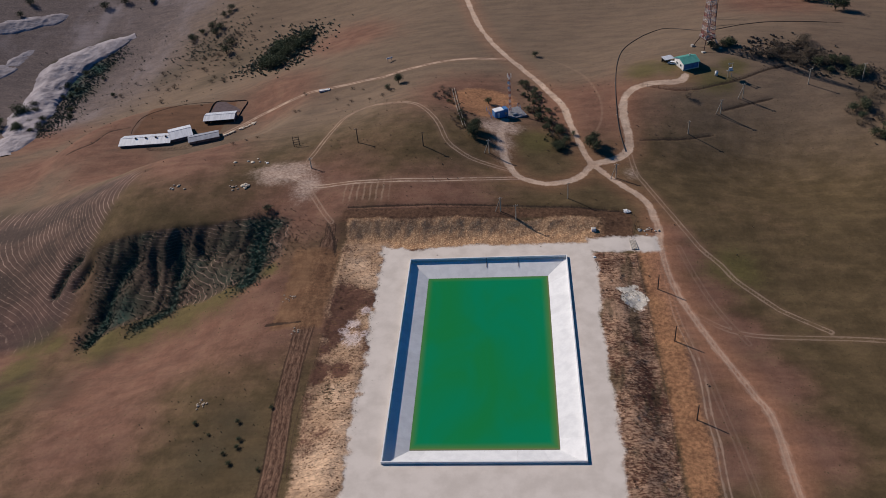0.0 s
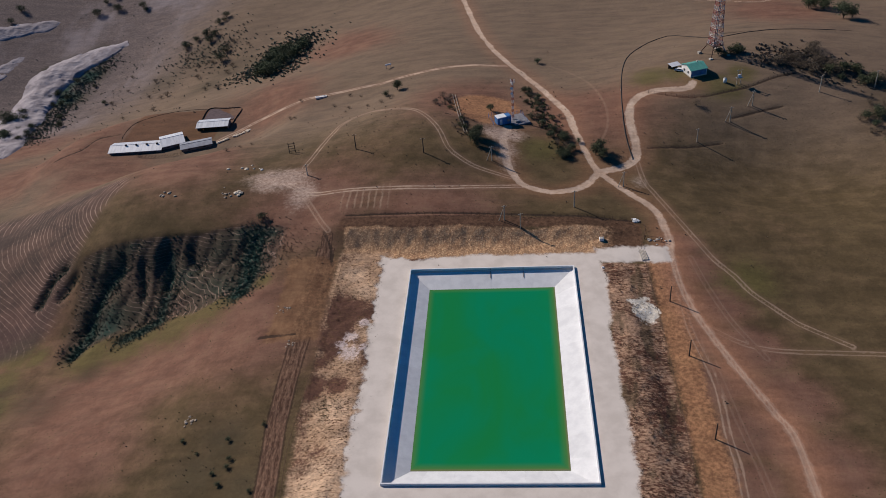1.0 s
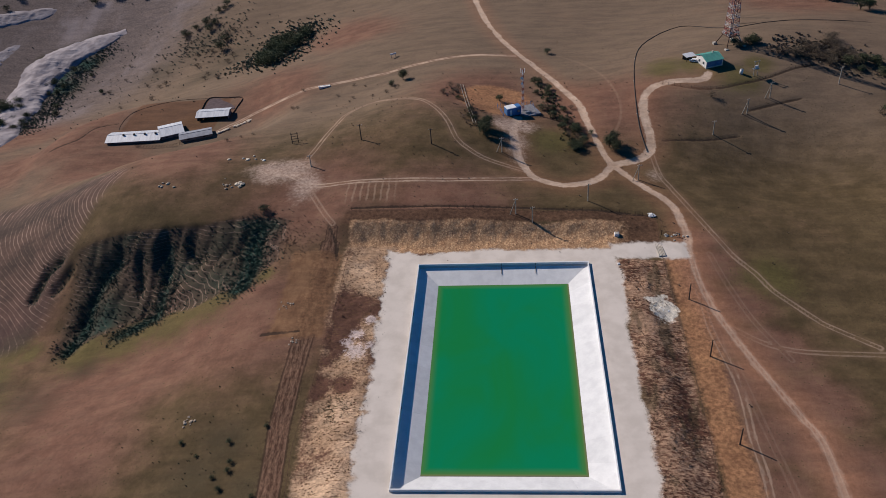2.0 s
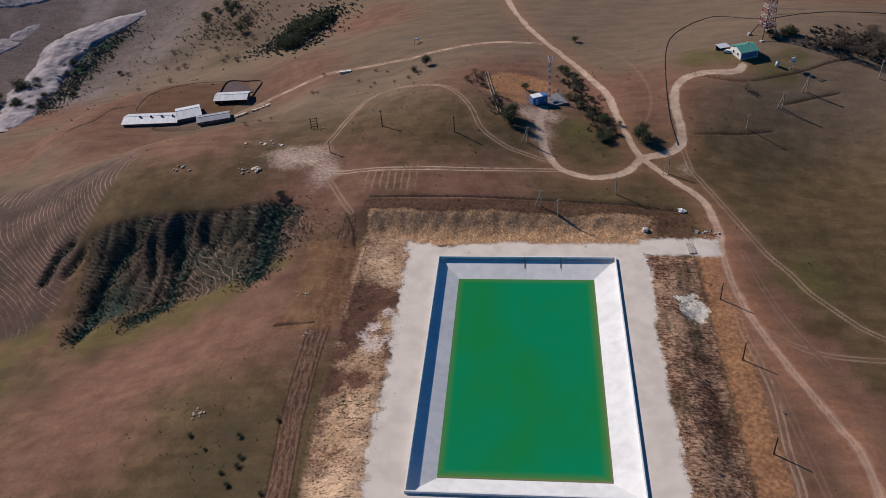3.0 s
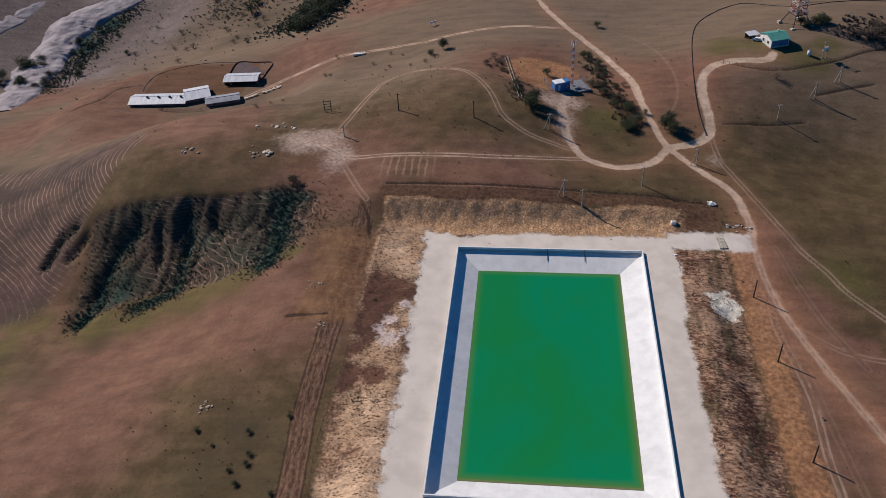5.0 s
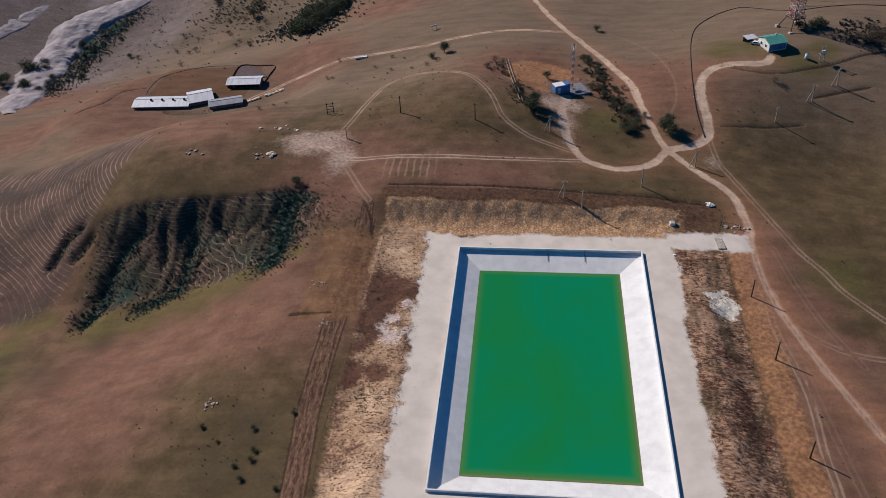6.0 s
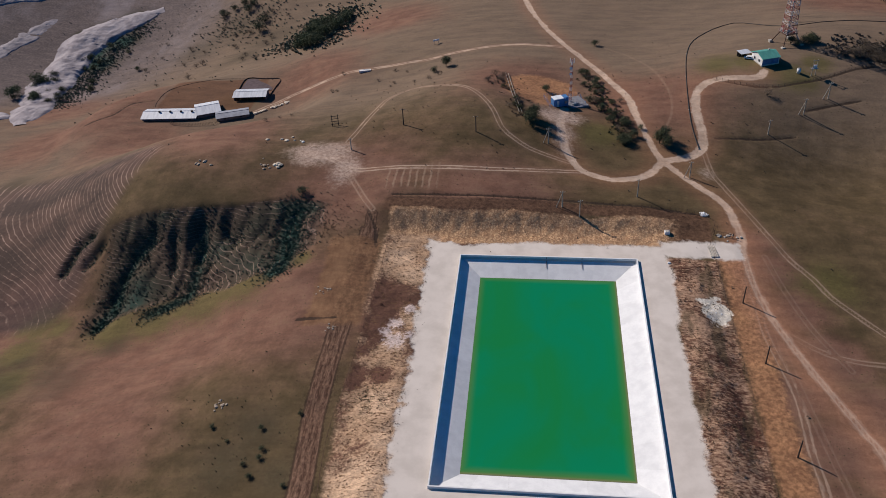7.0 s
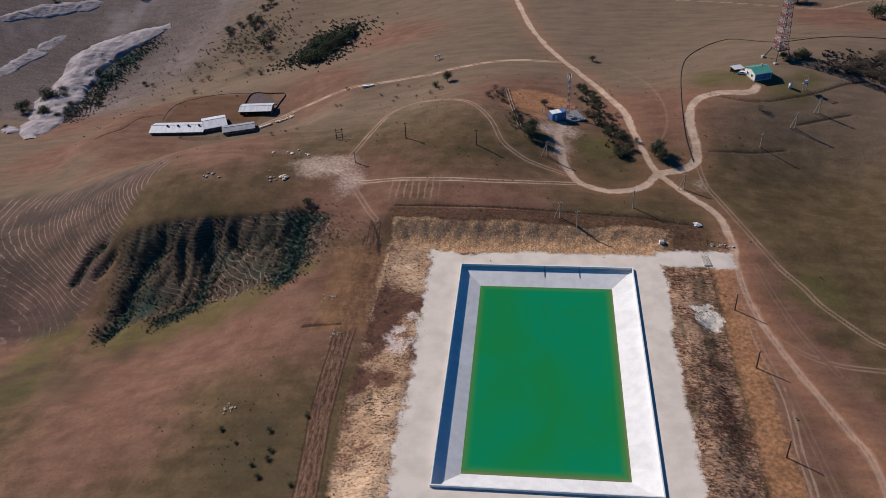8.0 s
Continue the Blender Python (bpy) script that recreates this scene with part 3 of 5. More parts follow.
    return n.finish(c, 0.95, 0.0, 0.08)


ground_mesh.materials.append(ground_material())
tagged(new("ground", ground_mesh), "dry brown hill pasture with dusty tracks and worked earth", "ground", kind="structure")


# ---- builders ----
class Shape:
    """Gathers the faces of one mesh."""

    def __init__(self):
        self.v, self.f = [], []

    def add(self, verts, faces):
        k = len(self.v)
        self.v += [tuple(q) for q in verts]
        self.f += [tuple(i + k for i in face) for face in faces]
        return self

    def box(self, c, s, m=None, bevel=0.0):
        """A box by its middle and size, its upright and upper edges cut off by the bevel."""
        hx, hy, hz = s[0] / 2, s[1] / 2, s[2] / 2
        b = min(bevel, hx * 0.9, hy * 0.9, hz * 0.9)
        if b > 0:
            def ring(ix, iy, z):
                return [(hx - ix, hy - iy - b, z), (hx - ix - b, hy - iy, z), (-hx + ix + b, hy - iy, z), (-hx + ix, hy - iy - b, z),
                        (-hx + ix, -hy + iy + b, z), (-hx + ix + b, -hy + iy, z), (hx - ix - b, -hy + iy, z), (hx - ix, -hy + iy + b, z)]
            v = ring(0, 0, -hz) + ring(0, 0, hz - b) + ring(b * 0.7, b * 0.7, hz)
            f = [tuple(range(7, -1, -1)), tuple(range(16, 24))]
            f += [(r * 8 + i, r * 8 + (i + 1) % 8, r * 8 + 8 + (i + 1) % 8, r * 8 + 8 + i) for r in (0, 1) for i in range(8)]
        else:
            v = [(x, y, z) for z in (-hz, hz) for y in (-hy, hy) for x in (-hx, hx)]
            f = [(0, 2, 3, 1), (4, 5, 7, 6), (0, 1, 5, 4), (2, 6, 7, 3), (0, 4, 6, 2), (1, 3, 7, 5)]
        m = m or Matrix()
        return self.add([m @ (Vector(q) + Vector(c)) for q in v], f)

    def tube(self, a, b, r0, r1=None, n=8, m=None):
        """A closed, tapered round bar from a to b."""
        r1 = r0 if r1 is None else r1
        a, b, m = Vector(a), Vector(b), m or Matrix()
        q = (b - a).to_track_quat("Z", "Y")
        ring = [Vector((math.cos(2 * math.pi * i / n), math.sin(2 * math.pi * i / n), 0)) for i in range(n)]
        v = [m @ (a + q @ (p * r0)) for p in ring] + [m @ (b + q @ (p * r1)) for p in ring]
        f = [(i, (i + 1) % n, n + (i + 1) % n, n + i) for i in range(n)] + [tuple(range(n - 1, -1, -1)), tuple(range(n, 2 * n))]
        return self.add(v, f)

    def extrude(self, outline, a, b):
        """A prism: an outline of (u, z) run along x from a to b; u lies along y."""
        n = len(outline)
        v = [(a, u, z) for u, z in outline] + [(b, u, z) for u, z in outline]
        f = [(i, (i + 1) % n, n + (i + 1) % n, n + i) for i in range(n)] + [tuple(range(n - 1, -1, -1)), tuple(range(n, 2 * n))]
        return self.add(v, f)

    def lump(self, c, r, rnd, squash=0.5):
        """A small uneven stone or clod."""
        t = (1 + 5 ** 0.5) / 2
        v = [(-1, t, 0), (1, t, 0), (-1, -t, 0), (1, -t, 0), (0, -1, t), (0, 1, t), (0, -1, -t), (0, 1, -t), (t, 0, -1), (t, 0, 1), (-t, 0, -1), (-t, 0, 1)]
        f = [(0, 11, 5), (0, 5, 1), (0, 1, 7), (0, 7, 10), (0, 10, 11), (1, 5, 9), (5, 11, 4), (11, 10, 2), (10, 7, 6), (7, 1, 8),
             (3, 9, 4), (3, 4, 2), (3, 2, 6), (3, 6, 8), (3, 8, 9), (4, 9, 5), (2, 4, 11), (6, 2, 10), (8, 6, 7), (9, 8, 1)]
        a = rnd.random() * 6.3
        out = []
        for x, y, z in v:
            k = r * (0.38 + 0.3 * rnd.random())
            out.append((c[0] + k * (x * math.cos(a) - y * math.sin(a)), c[1] + k * (x * math.sin(a) + y * math.cos(a)), c[2] + k * z * squash))
        return self.add(out, f)

    def mesh(self, name, mat, flat=True):
        me = bpy.data.meshes.new(name)
        me.from_pydata(self.v, [], self.f)
        bm = bmesh.new()
        bm.from_mesh(me)
        bmesh.ops.recalc_face_normals(bm, faces=bm.faces)
        bm.to_mesh(me)
        bm.free()
        me.materials.append(mat)
        me.polygons.foreach_set("use_smooth", np.full(len(me.polygons), not flat))
        return me


def part(name, shape, mat, parent, label="", flat=True):
    ob = new(name, shape if isinstance(shape, bpy.types.Mesh) else shape.mesh(name, mat, flat))
    ob.parent = parent
    return tagged(ob, label)


def thing(name, at, label, category, group="", turn=0.0, kind="", sink=0.0):
    """An Empty at a thing's base; z from the ground where none is given."""
    ob = new(name)
    x, y, *z = at
    ob.matrix_world = pose(x, y, z[0] if z else ground_at(x, y) - sink, 0, 0, turn)
    return tagged(ob, label, category, group, kind)


CONCRETE = worn("pale_concrete", (0.72, 0.725, 0.73), (0.63, 0.635, 0.645), 0.35, 0.85, grain=1.6, bump=0.1, vary=0.045)
CONCRETE_OLD = worn("weathered_concrete", (0.5, 0.47, 0.42), (0.33, 0.3, 0.27), 0.8, 0.9, grain=9.0)
LIME = worn("cream_limestone", (0.66, 0.58, 0.47), (0.45, 0.38, 0.3), 0.7, 0.9, grain=5.0, bump=0.4)
STONE = worn("pale_stone", (0.44, 0.36, 0.28), (0.28, 0.22, 0.17), 0.7, 0.9, grain=5.0, bump=0.4)
POLE_WOOD = worn("dark_pole_wood", (0.075, 0.055, 0.042), (0.035, 0.027, 0.022), 1.0, 0.85, grain=14.0, stretch=(1, 1, 0.1))
POLE_PALE = worn("pale_pole_concrete", (0.42, 0.37, 0.3), (0.27, 0.23, 0.19), 0.8, 0.85, grain=10.0)
STEEL = worn("grey_steel", (0.42, 0.43, 0.44), (0.27, 0.27, 0.27), 1.2, 0.45, 0.7, 12.0)
RUST = worn("rusty_iron", (0.14, 0.075, 0.05), (0.06, 0.038, 0.03), 1.5, 0.8, 0.2, 12.0)
MAST_RED = worn("faded_red_paint", (0.34, 0.1, 0.09), (0.2, 0.07, 0.065), 0.7, 0.6, grain=8.0)
MAST_WHITE = worn("chalky_white_paint", (0.6, 0.54, 0.53), (0.42, 0.36, 0.35), 0.7, 0.6, grain=8.0)
ROOF_METAL = worn("pale_roof_sheet", (0.66, 0.68, 0.72), (0.5, 0.52, 0.56), 0.3, 0.5, 0.1, 3.0, stretch=(3, 0.4, 1), vary=0.05)
ROOF_GREY = worn("grey_roof_slate", (0.3, 0.32, 0.37), (0.2, 0.21, 0.25), 0.4, 0.7, 0.0, 3.0)
ROOF_GREEN = worn("green_roof_sheet", (0.09, 0.32, 0.27), (0.055, 0.22, 0.19), 0.5, 0.5, 0.0, 4.0, stretch=(3, 0.5, 1))
WHITEWASH = worn("whitewashed_wall", (0.78, 0.76, 0.74), (0.62, 0.6, 0.57), 0.6, 0.9, grain=5.0)
BARN_WALL = worn("limewashed_barn_wall", (0.2, 0.2, 0.225), (0.13, 0.13, 0.15), 0.5, 0.9, grain=5.0)
DARK_WOOD = worn("weathered_dark_boards", (0.1, 0.075, 0.06), (0.055, 0.043, 0.036), 0.8, 0.9, grain=9.0)
BLUE_PAINT = worn("blue_container_paint", (0.07, 0.19, 0.42), (0.045, 0.13, 0.3), 0.6, 0.5, grain=5.0)
WHITE_PAINT = worn("white_sheet_paint", (0.78, 0.79, 0.8), (0.62, 0.63, 0.65), 0.6, 0.5, grain=5.0)
DARK_GLASS = worn("dark_window_glass", (0.03, 0.035, 0.045), (0.02, 0.022, 0.03), 0.5, 0.15, grain=2.0, bump=0.0)
RUBBER = worn("black_pipe_rubber", (0.05, 0.042, 0.038), (0.03, 0.026, 0.025), 0.6, 0.7, grain=6.0)
BARK = worn("grey_brown_bark", (0.13, 0.095, 0.07), (0.07, 0.05, 0.038), 2.0, 0.95, grain=12.0, stretch=(1, 1, 0.3))
LEAF = leafy("dusty_green_leaves", (0.105, 0.13, 0.068), (0.05, 0.07, 0.04))
LEAF_DARK = leafy("dark_scrub_leaves", (0.11, 0.125, 0.065), (0.042, 0.055, 0.036))
# thorn leaves with the blue-green of skylit shade mixed into their colour
LEAF_TEAL = leafy("shade_tinted_thorn_leaves", (0.065, 0.12, 0.092), (0.032, 0.066, 0.057))
# leaves of distant scrub, paled and blued in colour to suggest haze
LEAF_HAZE = leafy("hazy_far_scrub", (0.13, 0.165, 0.125), (0.06, 0.085, 0.07))
LEAF_BROWN = leafy("dry_brown_twigs", (0.21, 0.158, 0.115), (0.09, 0.07, 0.055))
LEAF_GREY = leafy("bare_grey_twigs", (0.15, 0.13, 0.12), (0.065, 0.06, 0.06))
TUFT = leafy("dry_weed_stalks", (0.18, 0.108, 0.065), (0.068, 0.042, 0.028))

# ---- reservoir ----
RX, RY, LEDGE, WATER, WX, WY, FLOOR = 30.0, 49.0, -1.3, -4.0, 22.6, 41.3, -6.6
pool = thing("reservoir", (0, 0, 0), "rectangular concrete water reservoir with sloping white sides and low parapet", "reservoir")
pool_walls = (("x", -1), ("x", 1), ("y", -1), ("y", 1))
for side, sgn in pool_walls:
    if side == "x":
        s = Shape().box((sgn * (RX - 0.2), 0, -1.2), (0.4, 2 * RY, 2.4), bevel=0.03)
    else:
        s = Shape().box((0, sgn * (RY - 0.2), -1.2), (2 * RX - 0.8, 0.4, 2.4), bevel=0.03)
    part("parapet", s, CONCRETE, pool)


def slope_slab(x0, x1, y0, y1, side, sgn):
    """One concrete slab of a side, cut at the mitred corners; 12 cm thick."""
    ix, iy = RX - 0.4, RY - 0.4
    run = (LEDGE - FLOOR) / ((LEDGE - WATER) / (ix - WX))
    quad = []
    for u, w in ((x0, 0), (x1, 0), (x1, 1), (x0, 1)):
        z = LEDGE + (FLOOR - LEDGE) * w
        lim = (iy if side == "x" else ix) - run * w
        t = max(-lim, min(lim, u))
        quad.append((sgn * (ix - run * w), t, z) if side == "x" else (t, sgn * (iy - run * w), z))
    low = [(a, b, c - 0.12) for a, b, c in quad]
    return Shape().add(quad + low, [(0, 1, 2, 3), (7, 6, 5, 4), (0, 4, 5, 1), (1, 5, 6, 2), (2, 6, 7, 3), (3, 7, 4, 0)])


for side, sgn in pool_walls:
    half, count = (RY - 0.4, 10) if side == "x" else (RX - 0.4, 6)
    wide = 2 * half / count
    for i in range(count):
        part("concrete_slab", slope_slab(-half + i * wide + 0.008, -half + (i + 1) * wide - 0.008, 0, 0, side, sgn), CONCRETE, pool)
part("floor_slab", Shape().box((0, 0, FLOOR - 0.2), (2 * RX - 2, 2 * RY - 2, 0.3)), CONCRETE_OLD, pool)


def water_material():
    n = Nodes("green_water")
    v = n.coords()
    xyz = n.nt.nodes.new("ShaderNodeSeparateXYZ")
    n.put(xyz.inputs[0], v)
    ax = n.math("MINIMUM", n.math("SUBTRACT", WX + 0.1, xyz.outputs[0]), n.add(xyz.outputs[0], WX + 0.7))
    ay = n.math("MINIMUM", n.math("SUBTRACT", WY + 0.7, xyz.outputs[1]), n.add(xyz.outputs[1], WY + 0.1))
    depth = n.math("MINIMUM", ax, ay)
    cloud = n.noise(n.scaled(v, (1, 0.5, 1), 0.3), 0.05, 4, 0.5, 0.8)
    deep = n.mix(n.ramp(cloud, 0.35, 0.68), (0.004, 0.212, 0.088), (0.009, 0.2, 0.05))
    c = n.mix(n.ramp(n.add(depth, n.mul(n.add(cloud, -0.5), 0.8)), 0.1, 3.2), (0.075, 0.2, 0.05), deep)
    c = n.mix(n.ramp(depth, 1.0, 0.1, 0, 0.75), c, (0.2, 0.185, 0.095))
    n.bump(n.noise(v, 1.5, 3), 0.02, 0.05)
    return n.finish(c, 0.12, 0.0, 0.25)


part_water = new("water", Shape().box((0, 0, WATER - 0.6), (2 * WX + 0.1, 2 * WY + 0.1, 1.2)).mesh("water", water_material()))
tagged(part_water, "still opaque green water with a yellowish shallow margin", "water", kind="structure")

# dark rubber sheet ends hanging over the left parapet, and pipe stubs on the far side
for y, w in ((22.5, 1.0), (-19.5, 0.5), (-32.0, 0.4)):
    flap = thing("rubber_flap", (-29.55, y, -1.25), "black rubber strip hanging inside the parapet", "rubber strip", "parapet strips")
    part("strip", Shape().box((0, 0, 0.6), (0.05, w, 1.0), bevel=0.01), POLE_WOOD, flap)
for x in (-0.5, 11.5):
    pipe = thing("drain_pipe", (x, 48.45, -1.3), "thin dark pipe running down the concrete side", "pipe", "reservoir pipes")
    part("pipe", Shape().tube((0, 0, 0.1), (0, -3.0, -1.0), 0.09, n=8).tube((0, 0.1, 1.15), (0, 0, 0.1), 0.09, n=8), RUST, pipe)

# concrete well, markers and the culvert slab at the entrance
well = thing("concrete_well", (41.5, 65.1), "small white concrete well box beside the gravel apron", "well", sink=0.1)
part("well_ring", Shape().box((0, 0, 0.5), (1.7, 1.7, 1.0), bevel=0.08), CONCRETE, well)
part("well_cover", Shape().box((0, 0, 1.06), (1.3, 1.3, 0.12), bevel=0.04), CONCRETE_OLD, well)
marker = thing("concrete_marker", (40.3, 48.0), "small pale concrete block lying on the gravel", "block", sink=0.05)
part("block", Shape().box((0, 0, 0.25), (0.9, 0.6, 0.5), bevel=0.06), CONCRETE, marker)
culvert = thing("culvert_grid", (55.8, 56.7), "concrete culvert slab with a steel grid across the entrance", "culvert", turn=4, sink=0.02)
part("culvert_slab", Shape().box((0, 0, 0.04), (2.6, 8.0, 0.16), bevel=0.03), CONCRETE_OLD, culvert)
for i in range(5):
    part("grid_bar", Shape().box((-1.0 + i * 0.5, 0, 0.17), (0.09, 7.6, 0.1)), POLE_PALE, culvert)
gate = thing("entrance_gate", (60.5, 64.1), "dark open steel gate leaf on two posts by the entrance", "gate", turn=-18)
for x in (-3.2, 3.2):
    part("post", Shape().tube((x, 0, -0.2), (x, 0, 2.0), 0.1, n=8), RUST, gate)
leaf = part("gate_leaf", Shape().tube((-3.1, 0, 0.4), (3.1, 0, 0.4), 0.05, n=6).tube((-3.1, 0, 1.7), (3.1, 0, 1.7), 0.05, n=6), RUST, gate)
for i in range(9):
    part("bar", Shape().tube((-2.9 + i * 0.72, 0, 0.4), (-2.9 + i * 0.72, 0, 1.7), 0.03, n=6), RUST, leaf)


# ---- fences ----
def fence(name, line, gap, tall, mat, label):
    """Posts and wires along a line."""
    pts = curve_line(line, gap)
    f = thing(name, pts[0], label, "fence")
    base = Vector(f.location)
    tops = []
    post = Shape().tube((0, 0, -0.3), (0, 0, tall), 0.07, 0.06, 6).mesh("post", mat)
    for x, y in pts:
        p = part("post", post, mat, f)
        p.location = Vector((x, y, ground_at(x, y))) - base
        tops.append(p.location)
    for k in (0.35, 0.65, 0.95):
        wire = Shape()
        for a, b in zip(tops, tops[1:]):
            wire.tube(a + Vector((0, 0, tall * k)), b + Vector((0, 0, tall * k)), 0.02, n=4)
        part("wire", wire, mat, f)
    return f


fence("site_fence", [(-57.4, 77), (-19.9, 77.1), (19.8, 76.7), (56.1, 75.6), (55.6, 60.2)], 3.0, 1.3, RUST, "low rusty wire fence on iron posts round the reservoir site")
fence("site_fence", [(55.8, 52.2), (56.4, 29.9), (56.8, 6), (56.7, -19.9), (56.1, -43.8)], 3.0, 1.3, RUST, "low rusty wire fence on iron posts along the ochre strip")
fence("site_fence", [(-55.9, 52.1), (-56.5, 20.2), (-58, -11.7), (-59.6, -31.5), (-58.2, -51.4)], 3.0, 1.1, RUST, "low sagging wire fence beside the churned strip")
pipeline = thing("pipeline", FENCE_A[0], "long black pipe laid over the pasture round the hilltop", "pipe")
pipe_at = [Vector((x, y, ground_at(x, y) + 0.16)) - Vector(pipeline.location) for x, y in curve_line(FENCE_A + [(142.2, 238.1), (181.3, 240.8)], 6.0)]
for a, b in zip(pipe_at, pipe_at[1:]):
    part("pipe_length", Shape().tube(a, b, 0.17, n=8), RUBBER, pipeline)
for p in pipe_at[::4]:
    part("support", Shape().box(p - Vector((0, 0, 0.28)), (0.7, 0.7, 0.3), bevel=0.05), CONCRETE_OLD, pipeline)
fence("garden_fence", FENCE_B, 2.5, 1.2, DARK_WOOD, "low dark fence below the hilltop house")


# ---- poles ----
def single_pole(name, at, tall, mat, label, turn=0.0, arm=True):
    p = thing(name, at, label, "utility pole", "power line poles", turn, sink=0.2)
    part("shaft", Shape().tube((0, 0, 0), (0, 0, tall), 0.24, 0.17, 8), mat, p)
    if arm:
        a = part("crossarm", Shape().box((0, 0, tall - 0.5), (1.8, 0.14, 0.14), bevel=0.02), mat, p)
        for x in (-0.8, 0.0, 0.8):
            part("insulator", Shape().tube((x, 0, tall - 0.43), (x, 0, tall - 0.18), 0.06, 0.045, 8), WHITE_PAINT, a)
    return p


def braced_pole(name, at, tall, mat, label, turn=0.0):
    p = single_pole(name, at, tall, mat, label, turn)
    part("brace", Shape().tube((-2.3, 0, -0.2), (-0.1, 0, tall - 0.9), 0.17, 0.13, 8), mat, p)
    return p


for at, tall in (((61.4, 30.7), 6.8), ((63.2, 4.4), 6.9), ((64.2, -30.2), 6.6)):
    single_pole("utility_pole", at, tall, POLE_WOOD, "thin dark wooden pole beside the dirt track", 60, False)
for at, tall in (((-59.3, 123.5), 7.6), ((-28.9, 116.1), 7.2)):
    single_pole("utility_pole", at, tall, POLE_WOOD, "dark wooden pole standing on the grassy mound", 10)
for at, tall in (((11.1, 69.9), 7.2), ((32.4, 82.7), 7.8), ((90.3, 137.1), 6.8), ((-78.8, 108.8), 5.5), ((151.4, 169.5), 8.4), ((177.7, 173.5), 8.6), ((201.3, 171.2), 8.6)):
    single_pole("utility_pole", at, tall, POLE_PALE, "pale concrete pole with a short crossarm in dry grass", 20)
for at, tall in (((5, 74.2), 7.0), ((53.9, 101.3), 7.2), ((107.3, 151), 7.6), ((119.2, 160.9), 7.8), ((-0, 114.8), 7.0)):
    braced_pole("braced_pole", at, tall, POLE_PALE, "pale pole propped by a slanting brace on the hillside", 8)
single_pole("utility_pole", (125.2, 253.4), 14, POLE_WOOD, "tall dark wooden pole on the far pasture", 0)
single_pole("utility_pole", (189.3, 301.1), 8, POLE_WOOD, "dark wooden pole beside a far bush", 0)

frame_pole = thing("ladder_frame", (-90.2, 131.7), "dark timber frame of two posts and rungs on the slope", "frame", turn=15, sink=0.2)
for x in (-1.3, 1.3):
    part("post", Shape().tube((x, 0, 0), (x, 0, 5.6), 0.16, 0.12, 8), POLE_WOOD, frame_pole)
for i in range(4):
    part("rung", Shape().box((0, 0, 1.2 + 1.2 * i), (3.4, 0.16, 0.2), bevel=0.02), POLE_WOOD, frame_pole)

sub = thing("transformer_pole", (115.6, 174.8), "transformer on a pale double pole platform below the house", "transformer", turn=15, sink=0.2)
for x in (-0.9, 0.9):
    part("pole", Shape().tube((x, 0, 0), (x, 0, 7.6), 0.17, 0.13, 8), POLE_PALE, sub)
part("platform", Shape().box((0, 0, 3.6), (3.0, 1.5, 0.16), bevel=0.02), STEEL, sub)
part("transformer_tank", Shape().box((0, 0, 4.4), (1.5, 1.0, 1.4), bevel=0.1), WHITE_PAINT, sub)
for x in (-0.4, 0, 0.4):
    part("bushing", Shape().tube((x, 0, 5.1), (x, 0, 5.6), 0.08, 0.05, 8), MAST_RED, sub)
part("crossarm", Shape().box((0, 0, 7.2), (3.0, 0.16, 0.16), bevel=0.02), STEEL, sub)
tank = thing("water_tank", (109.6, 176.1), "small upright white tank standing on the grass", "tank", sink=0.05)
part("tank_body", Shape().tube((0, 0, 0), (0, 0, 2.2), 0.8, 0.8, 16), WHITE_PAINT, tank, flat=False)
part("tank_lid", Shape().tube((0, 0, 2.2), (0, 0, 2.5), 0.8, 0.2, 16), STEEL, tank)


# ---- lattice towers ----
def lattice(name, root, at, base, top, tall, n, bar, label, low=0.0):
    """A square lattice shaft in bands of red and white; one mesh for each band."""
    levels = [low + (tall - low) * i / n for i in range(n + 1)]
    for i, (z0, z1) in enumerate(zip(levels, levels[1:])):
        h0 = base + (top - base) * (z0 - low) / (tall - low)
        h1 = base + (top - base) * (z1 - low) / (tall - low)
        s = Shape()
        cor = [(1, 1), (-1, 1), (-1, -1), (1, -1)]
        for (ax, ay), (bx, by) in zip(cor, cor[1:] + cor[:1]):
            a0, b0 = Vector((ax * h0, ay * h0, z0)), Vector((bx * h0, by * h0, z0))
            a1, b1 = Vector((ax * h1, ay * h1, z1)), Vector((bx * h1, by * h1, z1))
            s.tube(a0, a1, bar, n=6).tube(a0, b1, bar * 0.6, n=5).tube(b0, a1, bar * 0.6, n=5).tube(a0, b0, bar * 0.6, n=5)
        part("lattice_section", s, MAST_RED if i % 2 else MAST_WHITE, root)


TOWER = (110.0, 204.0)
tower = thing("radio_tower", TOWER, "tall faded red and white steel lattice tower on splayed legs", "tower", turn=22, sink=0.3)
for sx, sy in ((1, 1), (-1, 1), (-1, -1), (1, -1)):
    leg = part("leg", Shape().tube((sx * 4.9, sy * 4.9, 0), (sx * 2.5, sy * 2.5, 5.4), 0.26, 0.22, 8), MAST_WHITE if sx > 0 else RUST, tower)
    part("footing", Shape().box((sx * 4.9, sy * 4.9, 0.35), (1.6, 1.6, 1.1), bevel=0.1), CONCRETE_OLD, leg)
deck = Shape().box((0, 0, 5.5), (6.2, 6.2, 0.25), bevel=0.03)
part("platform", deck, RUST, tower)
